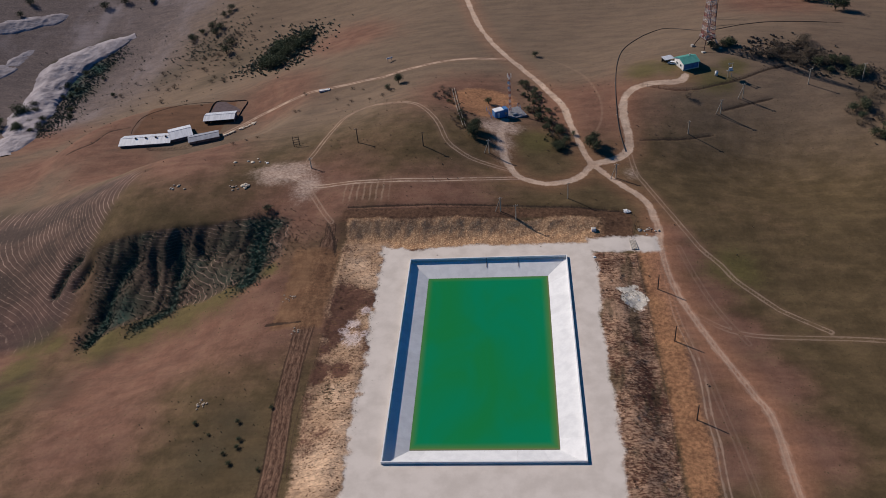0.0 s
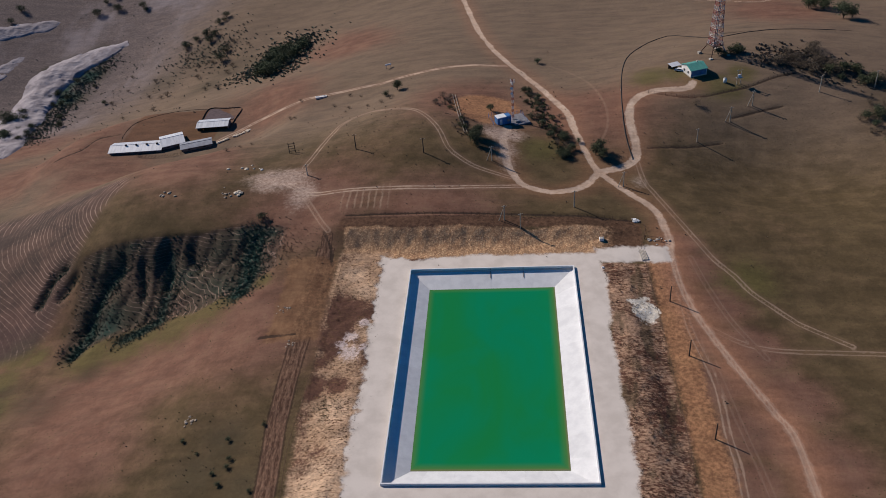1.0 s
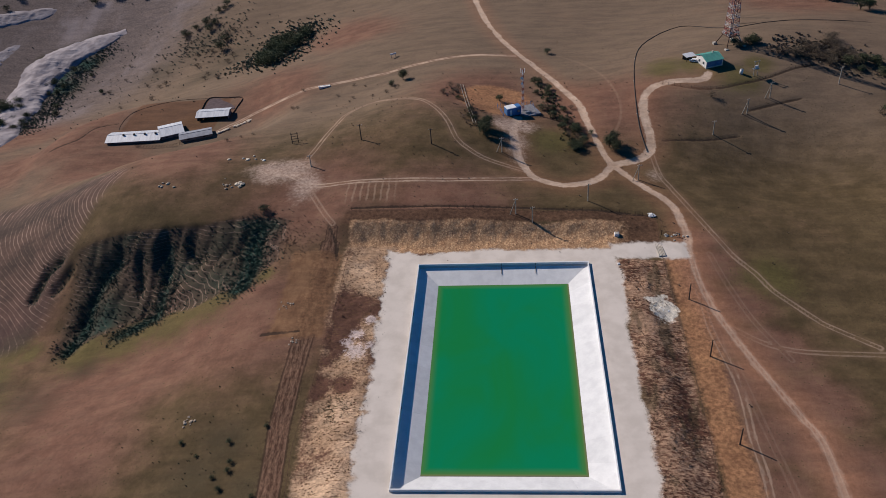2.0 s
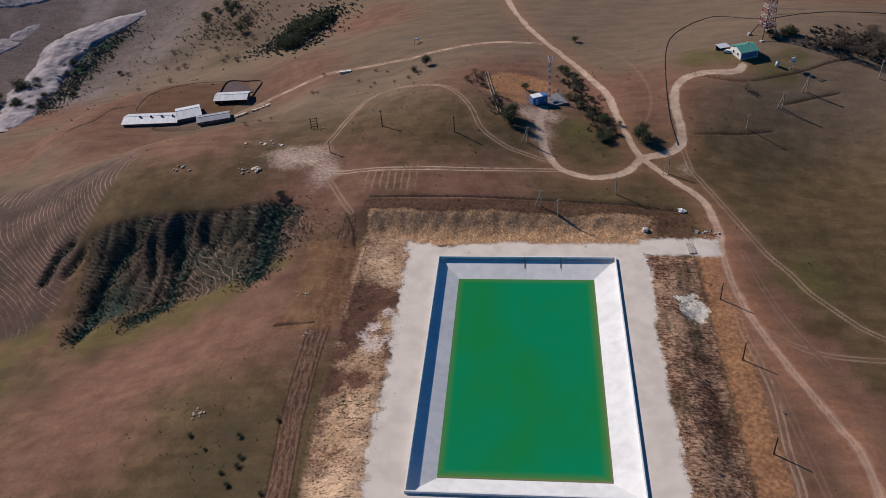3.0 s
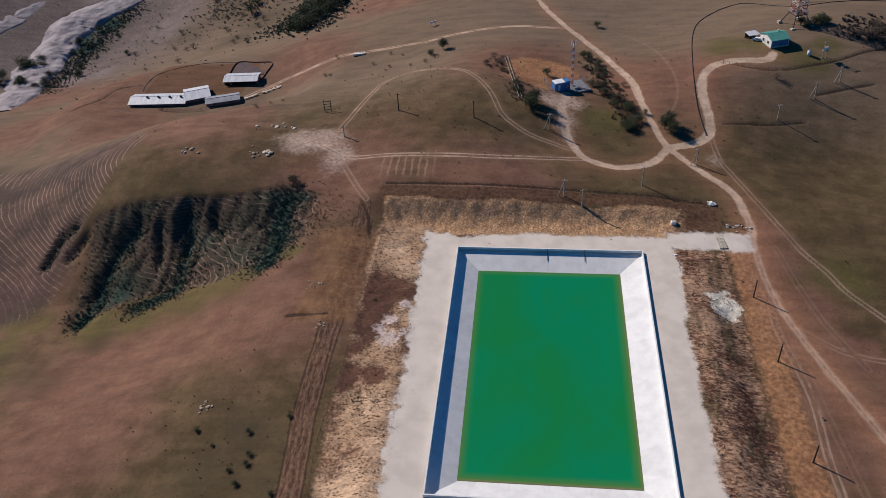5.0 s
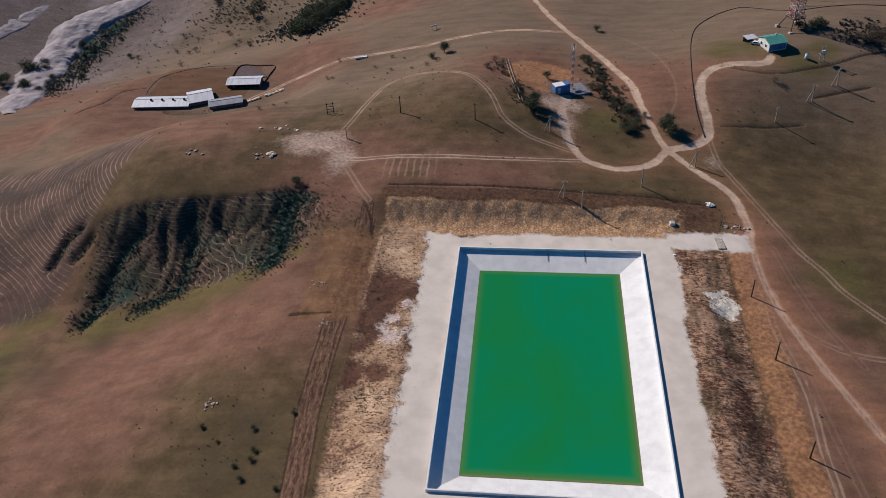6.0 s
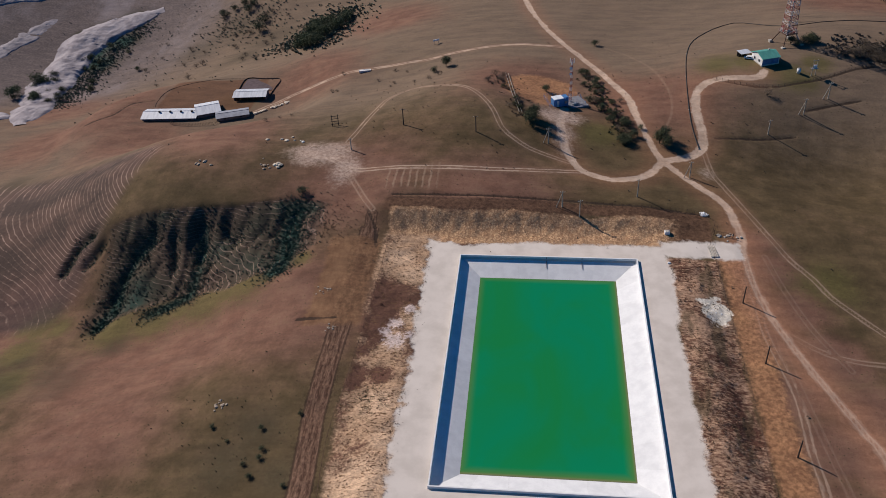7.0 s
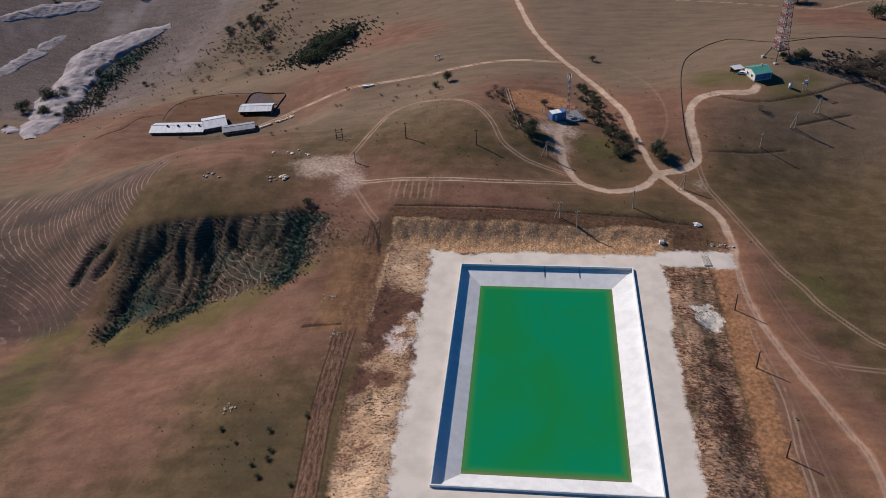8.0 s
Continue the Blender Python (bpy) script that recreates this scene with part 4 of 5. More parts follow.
for k in range(4):
    r = Matrix.Rotation(k * math.pi / 2, 4, "Z")
    rail = Shape()
    for z in (6.1, 6.7):
        rail.tube((-3.0, 3.0, z), (3.0, 3.0, z), 0.06, n=5, m=r)
    for i in range(6):
        rail.tube((-3.0 + i * 1.2, 3.0, 5.6), (-3.0 + i * 1.2, 3.0, 6.7), 0.06, n=5, m=r)
    part("railing", rail, MAST_WHITE if k % 2 else MAST_RED, tower)
lattice("tower", tower, TOWER, 2.5, 0.7, 45.0, 18, 0.16, "", low=5.5)
for k in range(8):
    a = k * 0.785 + 0.2
    part("antenna_drum", Shape().tube((2.9 * math.cos(a), 2.9 * math.sin(a), 6.6 + 0.5 * (k % 3)), (3.5 * math.cos(a), 3.5 * math.sin(a), 6.6 + 0.5 * (k % 3)), 0.45, 0.55, 12), MAST_WHITE if k % 2 else MAST_RED, tower)
part("ladder", Shape().tube((0.35, 0, 5.5), (0.35, 0, 42), 0.07, n=5).tube((-0.35, 0, 5.5), (-0.35, 0, 42), 0.07, n=5), STEEL, tower)
for k, z in enumerate((14.0, 19.0, 27.0, 34.0)):
    part("cable_tray", Shape().box((0.9 * (-1) ** k, 0.8, z), (0.3, 0.3, 6.0), bevel=0.03), MAST_WHITE, tower)

# ---- telephone mast site on the mound ----
cabin = thing("equipment_cabin", (4.9, 150.9), "blue steel equipment cabin with a white roof on a gravel pad", "cabin", turn=24, sink=0.1)
cabin.scale = (1.15, 1.25, 1.4)
part("cabin_body", Shape().box((0, 0, 1.45), (5.9, 2.8, 2.5), bevel=0.05), BLUE_PAINT, cabin)
part("roof_panel", Shape().box((-0.9, 0.1, 2.82), (3.9, 3.0, 0.2), bevel=0.03), WHITE_PAINT, cabin)
part("roof_panel", Shape().box((2.1, 0.2, 2.78), (2.0, 2.6, 0.14), bevel=0.03), BLUE_PAINT, cabin)
part("door", Shape().box((-1.4, -1.43, 1.25), (0.95, 0.06, 2.0), bevel=0.01), WHITE_PAINT, cabin)
part("cooling_unit", Shape().box((1.8, -1.6, 1.6), (1.0, 0.4, 0.8), bevel=0.04), STEEL, cabin)
for x in (-2.6, 2.6):
    part("skid", Shape().box((x, 0, 0.1), (0.3, 2.8, 0.3)), STEEL, cabin)
mast = thing("telephone_mast", (9.6, 156.3), "slender red and white lattice mast with two dish antennas", "mast", turn=24, sink=0.1)
lattice("mast", mast, None, 0.42, 0.3, 20.5, 14, 0.06, "")
part("footing", Shape().box((0, 0, 0.1), (2.6, 2.6, 0.5), bevel=0.05), CONCRETE_OLD, mast)
for z, r in ((14.2, 0.6), (16.8, 0.7)):
    part("dish", Shape().tube((-1.0, -0.9, z), (-1.0, -1.25, z), r * 0.5, r, 14).tube((-0.5, -0.5, z), (-1.0, -0.9, z), 0.06, n=6), WHITE_PAINT, mast)
for k in range(3):
    a = k * 2.1
    part("antenna_panel", Shape().box((0.95 * math.cos(a), 0.95 * math.sin(a), 19.4), (0.22, 0.3, 2.0), bevel=0.03), WHITE_PAINT, mast)
pad = thing("mast_pad", (8.5, 154.5), "grey gravel and concrete pad under the telephone mast", "pad", turn=24, kind="structure")
part("pad_slab", Shape().box((0, 0, -0.5), (15.5, 10.5, 1.3), bevel=0.1), worn("grey_gravel_pad", (0.24, 0.24, 0.26), (0.15, 0.15, 0.17), 0.6, 0.95, grain=4.0), pad)
gen = thing("generator_box", (11.7, 153.1), "grey generator cabinet on the mast pad", "generator", turn=24, sink=0.05)
part("cabinet", Shape().box((0, 0, 0.7), (2.2, 1.1, 1.4), bevel=0.05), STEEL, gen)
part("exhaust", Shape().tube((0.7, 0, 1.4), (0.7, 0, 2.0), 0.07, n=8), RUST, gen)
fence("mast_fence", [(0.8, 146.4), (8.2, 149.4), (16.3, 152.5), (14.8, 157.9), (13.2, 163.9), (4.4, 160.6), (-1.9, 157.5), (-0.6, 152.6), (0.7, 146.5)], 2.0, 1.9, BLUE_PAINT, "blue painted wire fence round the telephone mast")

# ---- hilltop house ----
# the front wall's deep shade, put into its colour as dark blue
SHADED_WALL = worn("shaded_wall_blue", (0.1, 0.2, 0.36), (0.06, 0.13, 0.25), 0.6, 0.8, grain=5.0)
house = thing("house", (96.8, 185.4), "small white house with a green sheet roof on the hilltop", "house", turn=20, sink=0.3)
HW, HD, HH = 8.4, 8.8, 3.3
part("front_wall", Shape().box((0, -HD / 2 + 0.15, HH / 2), (HW - 0.62, 0.3, HH)), SHADED_WALL, house, "front wall coloured dark blue for its shade")
s = Shape().box((0, HD / 2 - 0.15, HH / 2), (HW, 0.3, HH))
for x in (-HW / 2 + 0.15, HW / 2 - 0.15):
    s.add([(x - 0.15, -HD / 2, 0), (x - 0.15, HD / 2, 0), (x - 0.15, HD / 2, HH), (x - 0.15, 0, HH + 1.5), (x - 0.15, -HD / 2, HH),
           (x + 0.15, -HD / 2, 0), (x + 0.15, HD / 2, 0), (x + 0.15, HD / 2, HH), (x + 0.15, 0, HH + 1.5), (x + 0.15, -HD / 2, HH)],
          [(4, 3, 2, 1, 0), (5, 6, 7, 8, 9), (0, 1, 6, 5), (1, 2, 7, 6), (2, 3, 8, 7), (3, 4, 9, 8), (4, 0, 5, 9)])
part("wall", s, WHITEWASH, house)
for sy in (-1, 1):
    s = Shape()
    e0, e1 = sy * (HD / 2 + 0.5), 0.0
    z0, z1 = HH - 0.17 + 0.12, HH + 1.5 + 0.12
    s.add([(-HW / 2 - 0.4, e0, z0), (HW / 2 + 0.4, e0, z0), (HW / 2 + 0.4, e1, z1), (-HW / 2 - 0.4, e1, z1),
           (-HW / 2 - 0.4, e0, z0 + 0.12), (HW / 2 + 0.4, e0, z0 + 0.12), (HW / 2 + 0.4, e1, z1 + 0.12), (-HW / 2 - 0.4, e1, z1 + 0.12)],
          [(3, 2, 1, 0), (4, 5, 6, 7), (0, 1, 5, 4), (1, 2, 6, 5), (2, 3, 7, 6), (3, 0, 4, 7)])
    roof = part("roof", s, ROOF_GREEN, house)
    for i in range(9):
        x = -HW / 2 - 0.3 + i * (HW + 0.6) / 8
        part("roof_seam", Shape().tube((x, e0, z0 + 0.14), (x, e1, z1 + 0.14), 0.04, n=4), ROOF_GREEN, roof)
for y in (-2.0, 1.6):
    w = part("window", Shape().box((-HW / 2 - 0.02, y, 1.75), (0.08, 1.3, 1.3)), DARK_GLASS, house)
    part("frame", Shape().box((-HW / 2 - 0.05, y, 2.45), (0.1, 1.5, 0.12)).box((-HW / 2 - 0.05, y, 1.05), (0.16, 1.5, 0.12)).box((-HW / 2 - 0.05, y - 0.7, 1.75), (0.1, 0.12, 1.3)).box((-HW / 2 - 0.05, y + 0.7, 1.75), (0.1, 0.12, 1.3)), WHITE_PAINT, w)
part("door", Shape().box((1.6, -HD / 2 - 0.02, 1.05), (1.0, 0.1, 2.1), bevel=0.01), BLUE_PAINT, house)
part("chimney", Shape().box((1.8, 0.8, HH + 1.6), (0.6, 0.6, 1.4), bevel=0.03), CONCRETE_OLD, house)
part("plinth", Shape().box((0, 0, 0.1), (HW + 0.3, HD + 0.3, 0.8), bevel=0.03), CONCRETE_OLD, house)
porch = thing("lean_to_shed", (88.6, 190.9), "open lean-to shed with a pale sheet roof beside the house", "shed", turn=22, sink=0.1)
for x in (-2.3, 2.3):
    for y in (-1.6, 1.6):
        part("post", Shape().tube((x, y, 0), (x, y, 2.2 + 0.25 * (y > 0)), 0.1, n=6), DARK_WOOD, porch)
part("roof", Shape().box((0, 0, 0), (5.4, 4.0, 0.12), pose(0, 0, 2.45, 5, 0, 0)), ROOF_METAL, porch)
part("back_wall", Shape().box((0, 1.65, 1.1), (5.0, 0.12, 2.2)), DARK_WOOD, porch)
car = thing("parked_car", (90.2, 187.7), "small pale grey car parked in the shade by the house", "car", turn=70, sink=0.0)
body = Shape().extrude([(-2.0, 0.35), (2.0, 0.35), (2.05, 0.8), (1.3, 0.95), (0.7, 1.45), (-1.2, 1.48), (-1.85, 0.95), (-2.05, 0.8)], -0.82, 0.82)
part("body", body, WHITE_PAINT, car)
part("window", Shape().extrude([(-1.05, 0.98), (0.85, 0.98), (0.55, 1.38), (-0.95, 1.4)], -0.84, 0.84), DARK_GLASS, car)
for x in (-0.75, 0.75):
    for y in (-1.25, 1.25):
        wheel = part("wheel", Shape().tube((x - 0.1, y, 0.32), (x + 0.1, y, 0.32), 0.32, n=14), RUST, car)
        part("rim", Shape().tube((x - 0.11, y, 0.32), (x + 0.11, y, 0.32), 0.18, n=10), STEEL, wheel)


# ---- sheep barns ----
def barn(at, turn, long, deep, tall, rise, roof_mat, label, vents=0, open_front=False, posts=0):
    """A low shed with one-sided or ridged roof, doors and roof vents."""
    b = thing("barn", at, label, "barn", "sheep barns", turn, sink=0.4)
    t = 0.35
    walls = [((0, deep / 2 - t / 2, tall / 2 + 0.3), (long, t, tall + 0.6)), ((-long / 2 + t / 2, 0, tall / 2 + 0.3), (t, deep - 2 * t, tall + 0.6)), ((long / 2 - t / 2, 0, tall / 2 + 0.3), (t, deep - 2 * t, tall + 0.6))]
    if not open_front:
        walls.append(((0, -deep / 2 + t / 2, tall / 2 + 0.2), (long, t, tall + 0.4)))
    for c, s in walls:
        part("wall", Shape().box(c, s), BARN_WALL, b)
    for i in range(posts):
        part("post", Shape().tube((-long / 2 + (i + 0.5) * long / posts, -deep / 2 + 0.2, 0), (-long / 2 + (i + 0.5) * long / posts, -deep / 2 + 0.2, tall + 0.3), 0.14, n=6), DARK_WOOD, b)
    hd = deep / 2 + 0.9
    o = [(-hd, tall + 0.42), (0, tall + rise + 0.42), (hd, tall + 0.42), (hd, tall + 0.58), (0, tall + rise + 0.58), (-hd, tall + 0.58)]
    roof = part("roof", Shape().extrude(o, -long / 2 - 0.4, long / 2 + 0.4), roof_mat, b)
    part("ridge_cap", Shape().box((0, 0, tall + rise + 0.62), (long + 0.8, 0.4, 0.1), bevel=0.03), roof_mat, roof)
    for i in range(vents):
        x = -long / 2 + long * (0.30 + 0.2 * i)
        part("vent", Shape().box((x, -0.9, tall + rise + 0.6), (0.9, 0.8, 1.0), bevel=0.05), DARK_WOOD, roof)
    n = max(2, int(long / 7))
    if not open_front:
        for i in range(n):
            x = -long / 2 + (i + 0.5) * long / n
            part("window", Shape().box((x, -deep / 2 - 0.03, tall * 0.72), (1.2, 0.1, 0.5)), DARK_GLASS, b)
    return b


def barn_mid(a, c, deep):
    """Middle and heading of a shed from the ends of its front wall."""
    dx, dy = c[0] - a[0], c[1] - a[1]
    length = math.hypot(dx, dy)
    return ((a[0] + c[0]) / 2 - dy / length * deep / 2, (a[1] + c[1]) / 2 + dx / length * deep / 2), math.degrees(math.atan2(dy, dx)), length


m, a, l = barn_mid((-207, 187.8), (-178.6, 189.5), 10.0)
barn(m, a, l, 10.0, 1.3, 1.5, ROOF_METAL, "long low sheep barn with pale sheet roof and vents", vents=4)
m, a, l = barn_mid((-178.3, 191.1), (-167.5, 196.1), 12.0)
barn(m, a, l, 12.0, 1.9, 1.7, ROOF_METAL, "taller cross wing of the sheep barn with a pale sheet roof")
m, a, l = barn_mid((-167, 188), (-151.7, 193.5), 6.5)
barn(m, a, l, 6.5, 1.6, 0.9, ROOF_GREY, "small shed with a grey roof joined to the sheep barn")
m, a, l = barn_mid((-165.3, 211.3), (-148.1, 212.7), 8.5)
barn(m, a, l, 8.5, 2.1, 1.1, ROOF_METAL, "open-fronted feeding shed with a bright pale roof", open_front=True, posts=6)


BRUSHWOOD = worn("dry_brushwood", (0.15, 0.1, 0.075), (0.07, 0.048, 0.038), 1.2, 0.95, grain=8.0, bump=0.5)


def pen_wall(line, tall, label, gap=1.5):
    p = thing("pen_wall", line[0], label, "pen wall", "sheep pen walls")
    base = Vector(p.location)
    pts = curve_line(line, gap)
    rnd = random.Random(5)
    for (ax, ay), (bx, by) in zip(pts, pts[1:]):
        z = ground_at((ax + bx) / 2, (ay + by) / 2)
        ang = math.atan2(by - ay, bx - ax)
        m = Matrix.Translation(Vector(((ax + bx) / 2, (ay + by) / 2, z)) - base) @ Matrix.Rotation(ang, 4, "Z")
        part("wall_segment", Shape().box((0, 0, tall / 2 - 0.2), (math.hypot(bx - ax, by - ay) + 0.1, 0.22, tall + 0.4 + 0.2 * rnd.random()), m, bevel=0.08), BRUSHWOOD, p)


pen_wall([(-148.3, 213.9), (-147, 225.5), (-145.9, 235.1), (-155.9, 237.8), (-166.2, 238.8), (-166.7, 223.6)], 0.5, "dark plank wall round the yard behind the open shed")
pen_wall([(-166.8, 238.9), (-180.3, 239.1), (-194.5, 233.8), (-205.7, 224.6), (-207.6, 210.9), (-206.2, 203.4)], 0.12, "low dark earth and brushwood wall of the sheep pen", 2.0)
fence("pen_fence", [(-190.3, 186.9), (-189.7, 184.2), (-178.1, 183), (-168, 184.8), (-166.8, 187)], 0.7, 1.5, DARK_WOOD, "pen of dark upright stakes in front of the barn")
yard_floor = thing("yard_floor", (-157, 231.5), "dark trampled manure floor of the walled yard", "yard floor", kind="structure", turn=0)
part("manure_bed", Shape().box((0, 0, 0.05), (17.6, 14.0, 0.5), bevel=0.15), worn("dark_manure", (0.125, 0.09, 0.095), (0.085, 0.06, 0.062), 0.5, 0.95, grain=4.0), yard_floor)
for i, (x, y) in enumerate(((-148.8, 197.4), (-146.1, 200.3), (-141.8, 204.2), (-138.5, 206.8), (-135.2, 208.5))):
    rnd = random.Random(40 + i)
    heap = thing("lime_heap", (x, y), "pale heap of lime sacks beside the barn road", "heap", "heaps by the road", turn=40)
    for k in range(7):
        part("sack", Shape().lump((rnd.uniform(-1.3, 1.3), rnd.uniform(-0.5, 0.5), 0.25), rnd.uniform(0.7, 1.1), rnd), LIME, heap)
trough = thing("water_trough", (-93.9, 216.7), "long white concrete drinking trough beside the track", "trough", turn=14, sink=0.05)
part("trough_body", Shape().box((0, -0.75, 0.45), (6.2, 0.3, 0.9), bevel=0.04).box((0, 0.75, 0.45), (6.2, 0.3, 0.9), bevel=0.04).box((-2.95, 0, 0.45), (0.3, 1.2, 0.9)).box((2.95, 0, 0.45), (0.3, 1.2, 0.9)), WHITEWASH, trough)
part("trough_floor", Shape().box((0, 0, 0.4), (5.6, 1.2, 0.7)), WHITEWASH, trough)
dish = thing("survey_frame", (-58.5, 237.3), "small pale steel frame standing on the far slope", "frame", turn=30)
for x in (-1.2, 1.2):
    part("post", Shape().tube((x, 0, -0.2), (x, 0, 2.2), 0.12, n=6), POLE_PALE, dish)
part("board", Shape().box((0, 0, 2.0), (3.6, 0.25, 0.8), bevel=0.03), WHITE_PAINT, dish)


# ---- rocks ----
def outcrop(line, wide, tall, label, seed):
    """A long ridge of bare rock, steep on one flank, folded and uneven."""
    pts = np.array(curve_line(line, 1.2))
    n, m = len(pts), 61
    d = np.gradient(pts, axis=0)
    d /= np.linalg.norm(d, axis=1)[:, None]
    side = np.stack([d[:, 1], -d[:, 0]], 1)
    u = np.linspace(-1, 1, m)
    s = np.linspace(0, 1, n)
    env = np.sin(np.pi * np.clip(s, 0.02, 0.98)) ** 0.4
    w = wide * (0.55 + 0.6 * vnoise(s * 60 + seed, s * 0, 9, 2)) * env
    X = pts[:, 0, None] + side[:, 0, None] * u * w[:, None]
    Y = pts[:, 1, None] + side[:, 1, None] * u * w[:, None]
    prof = np.where(u < 0.0, smooth(-1, 0.0, u), 1 - 0.55 * u ** 1.5 - 0.45 * smooth(0.7, 1.0, u))
    Z = height(X, Y) - 0.8 + (tall * prof * env[:, None]) * (0.65 + 0.7 * vnoise(X, Y, 12, 3)) + 0.6 * (vnoise(X, Y, 3.5, 4) - 0.5) - 1.2 * np.abs(vnoise(X + 31, Y, 9.0, 4) - 0.5) - 0.5 * smooth(0.6, 0.75, vnoise(X * 0.3 + 5, Y, 5.0, 3))
    idx = np.arange(n * m).reshape(n, m)
    me = bpy.data.meshes.new("rock_outcrop")
    me.from_pydata(np.stack([X, Y, Z], -1).reshape(-1, 3).tolist(), [], np.stack([idx[:-1, :-1], idx[:-1, 1:], idx[1:, 1:], idx[1:, :-1]], -1).reshape(-1, 4).tolist())
    me.materials.append(ROCK_MAT)
    tagged(new("rock_outcrop", me), label, "rock outcrop", "chalk ridges", "structure")


ROCK_MAT = worn("pale_weathered_rock", (0.36, 0.325, 0.34), (0.2, 0.175, 0.19), 0.1, 0.95, grain=0.9, bump=0.8, stretch=(1, 1, 3))
outcrop([(-306, 228), (-316, 258), (-326, 292), (-331, 335), (-332, 366), (-315, 389), (-284, 406)], 25, 5.0, "long pale weathered rock ridge crossing the valley side", 3)
outcrop([(-386, 318), (-380, 350), (-372, 378), (-362, 398)], 13, 1.8, "thin pale rock band on the far valley side", 11)
outcrop([(-420, 396), (-392, 421), (-350, 440)], 15, 3, "broad pale rock shelf far across the valley", 19)
outcrop([(-336, 254), (-328, 247), (-321, 242)], 8, 3, "small rounded pale rock at the ridge foot", 23)


def stones(at, count, spread, size, label, seed, mat=None, cat="stones"):
    rnd = random.Random(seed)
    t = thing("stone_pile", at, label, cat, "stone piles")
    for k in range(count):
        x, y = rnd.gauss(0, spread), rnd.gauss(0, spread * 0.6)
        z = ground_at(at[0] + x, at[1] + y) - t.location.z
        part("stone", Shape().lump((x, y, z + size * 0.2), size * rnd.uniform(0.6, 1.4), rnd), mat or STONE, t)


stones((-106.8, 96.5), 5, 1.0, 1.0, "pile of pale stones on the grassy ridge", 1, LIME)
stones((-107.4, 118), 7, 2.4, 0.7, "scattered pale stones beside the dusty clearing", 2, LIME)
stones((-136.2, 97.1), 6, 1.6, 0.7, "low heap of earth and stones on the ridge", 3, STONE)
stones((-113.2, 96.3), 8, 2.2, 0.5, "few dark and pale stones on the ridge", 4, STONE)
stones((-93.9, -19.8), 9, 1.1, 0.5, "pale stones round a dark burrow in the slope", 5)
stones((-73.7, 27.2), 12, 1.6, 0.3, "loose pale rubble beside the churned strip", 6)
stones((-66.1, 9.5), 10, 1.4, 0.3, "loose pale rubble near the wire fence", 7)
stones((-101.1, 116), 4, 0.4, 0.6, "few white stones beside the clearing", 8, WHITEWASH)
stones((52, 24.3), 5, 1.5, 0.35, "spilled pale concrete lumps among dark weeds", 9, CONCRETE)
stones((56.1, 76.4), 6, 0.8, 0.9, "pale stone blocks at the fence corner", 10, CONCRETE)
stones((61.8, 63.9), 14, 1.8, 0.5, "dark and pale stones by the entrance", 11, CONCRETE_OLD)


# ---- plants ----
def leaves(count, pick, size, rnd):
    """Many small bent leaf clumps."""
    s = Shape()
    for k in range(count):
        c = Vector(pick())
        a = Vector((rnd.gauss(0, 1), rnd.gauss(0, 1), rnd.gauss(0, 0.6))).normalized()
        b = a.cross(Vector((rnd.gauss(0, 1), rnd.gauss(0, 1), rnd.gauss(0, 1)))).normalized()
        r = size * rnd.uniform(0.6, 1.4)
        u = a.cross(b) * r * 0.35
        s.add([c - a * r, c - b * r * 0.7 + u, c + a * r, c + b * r * 0.7 + u], [(0, 1, 2), (0, 2, 3)])
    return s


def plant(name, tall, wide, trunk_h, count, mat, label, category, seed, group="", lobes=7, leaf=0.26):
    """A tree or bush: forked stems and a gappy crown of clumps."""
    rnd = random.Random(seed)
    t = new(name)
    tagged(t, label, category, group)
    tips = []
    stem = Shape()
    r = 0.04 * tall ** 0.9 + 0.03
    stem.tube((0, 0, -0.3), (0.05 * tall, 0, max(trunk_h, 0.2)), r, r * 0.7, 7)
    for i in range(lobes):
        a = 2 * math.pi * i / lobes + rnd.uniform(-0.4, 0.4)
        d = wide * rnd.uniform(0.2, 0.85)
        tip = (d * math.cos(a), d * math.sin(a), trunk_h + (tall - trunk_h) * rnd.uniform(0.3, 0.9))
        stem.tube((0.05 * tall, 0, max(trunk_h, 0.2) * rnd.uniform(0.6, 1.0)), tip, r * 0.5, r * 0.14, 5)
        tips.append(tip)
    tips.append((0, 0, tall * 0.9))
    part("trunk", stem, BARK, t)

    def pick():
        c = tips[rnd.randrange(len(tips))]
        k = wide * 0.36
        return (c[0] + rnd.gauss(0, k), c[1] + rnd.gauss(0, k), max(0.1, c[2] + rnd.gauss(0, (tall - trunk_h) * 0.16)))

    part("crown", leaves(count, pick, leaf, rnd), mat, t)
    return t


def place(proto, x, y, size, turn, label=""):
    c = copy_thing(proto, pose(x, y, ground_at(x, y) - 0.1, 0, 0, turn) @ Matrix.Scale(size, 4))
    c.scale = (size, size, size)
    return tagged(c, label)


kinds = {}
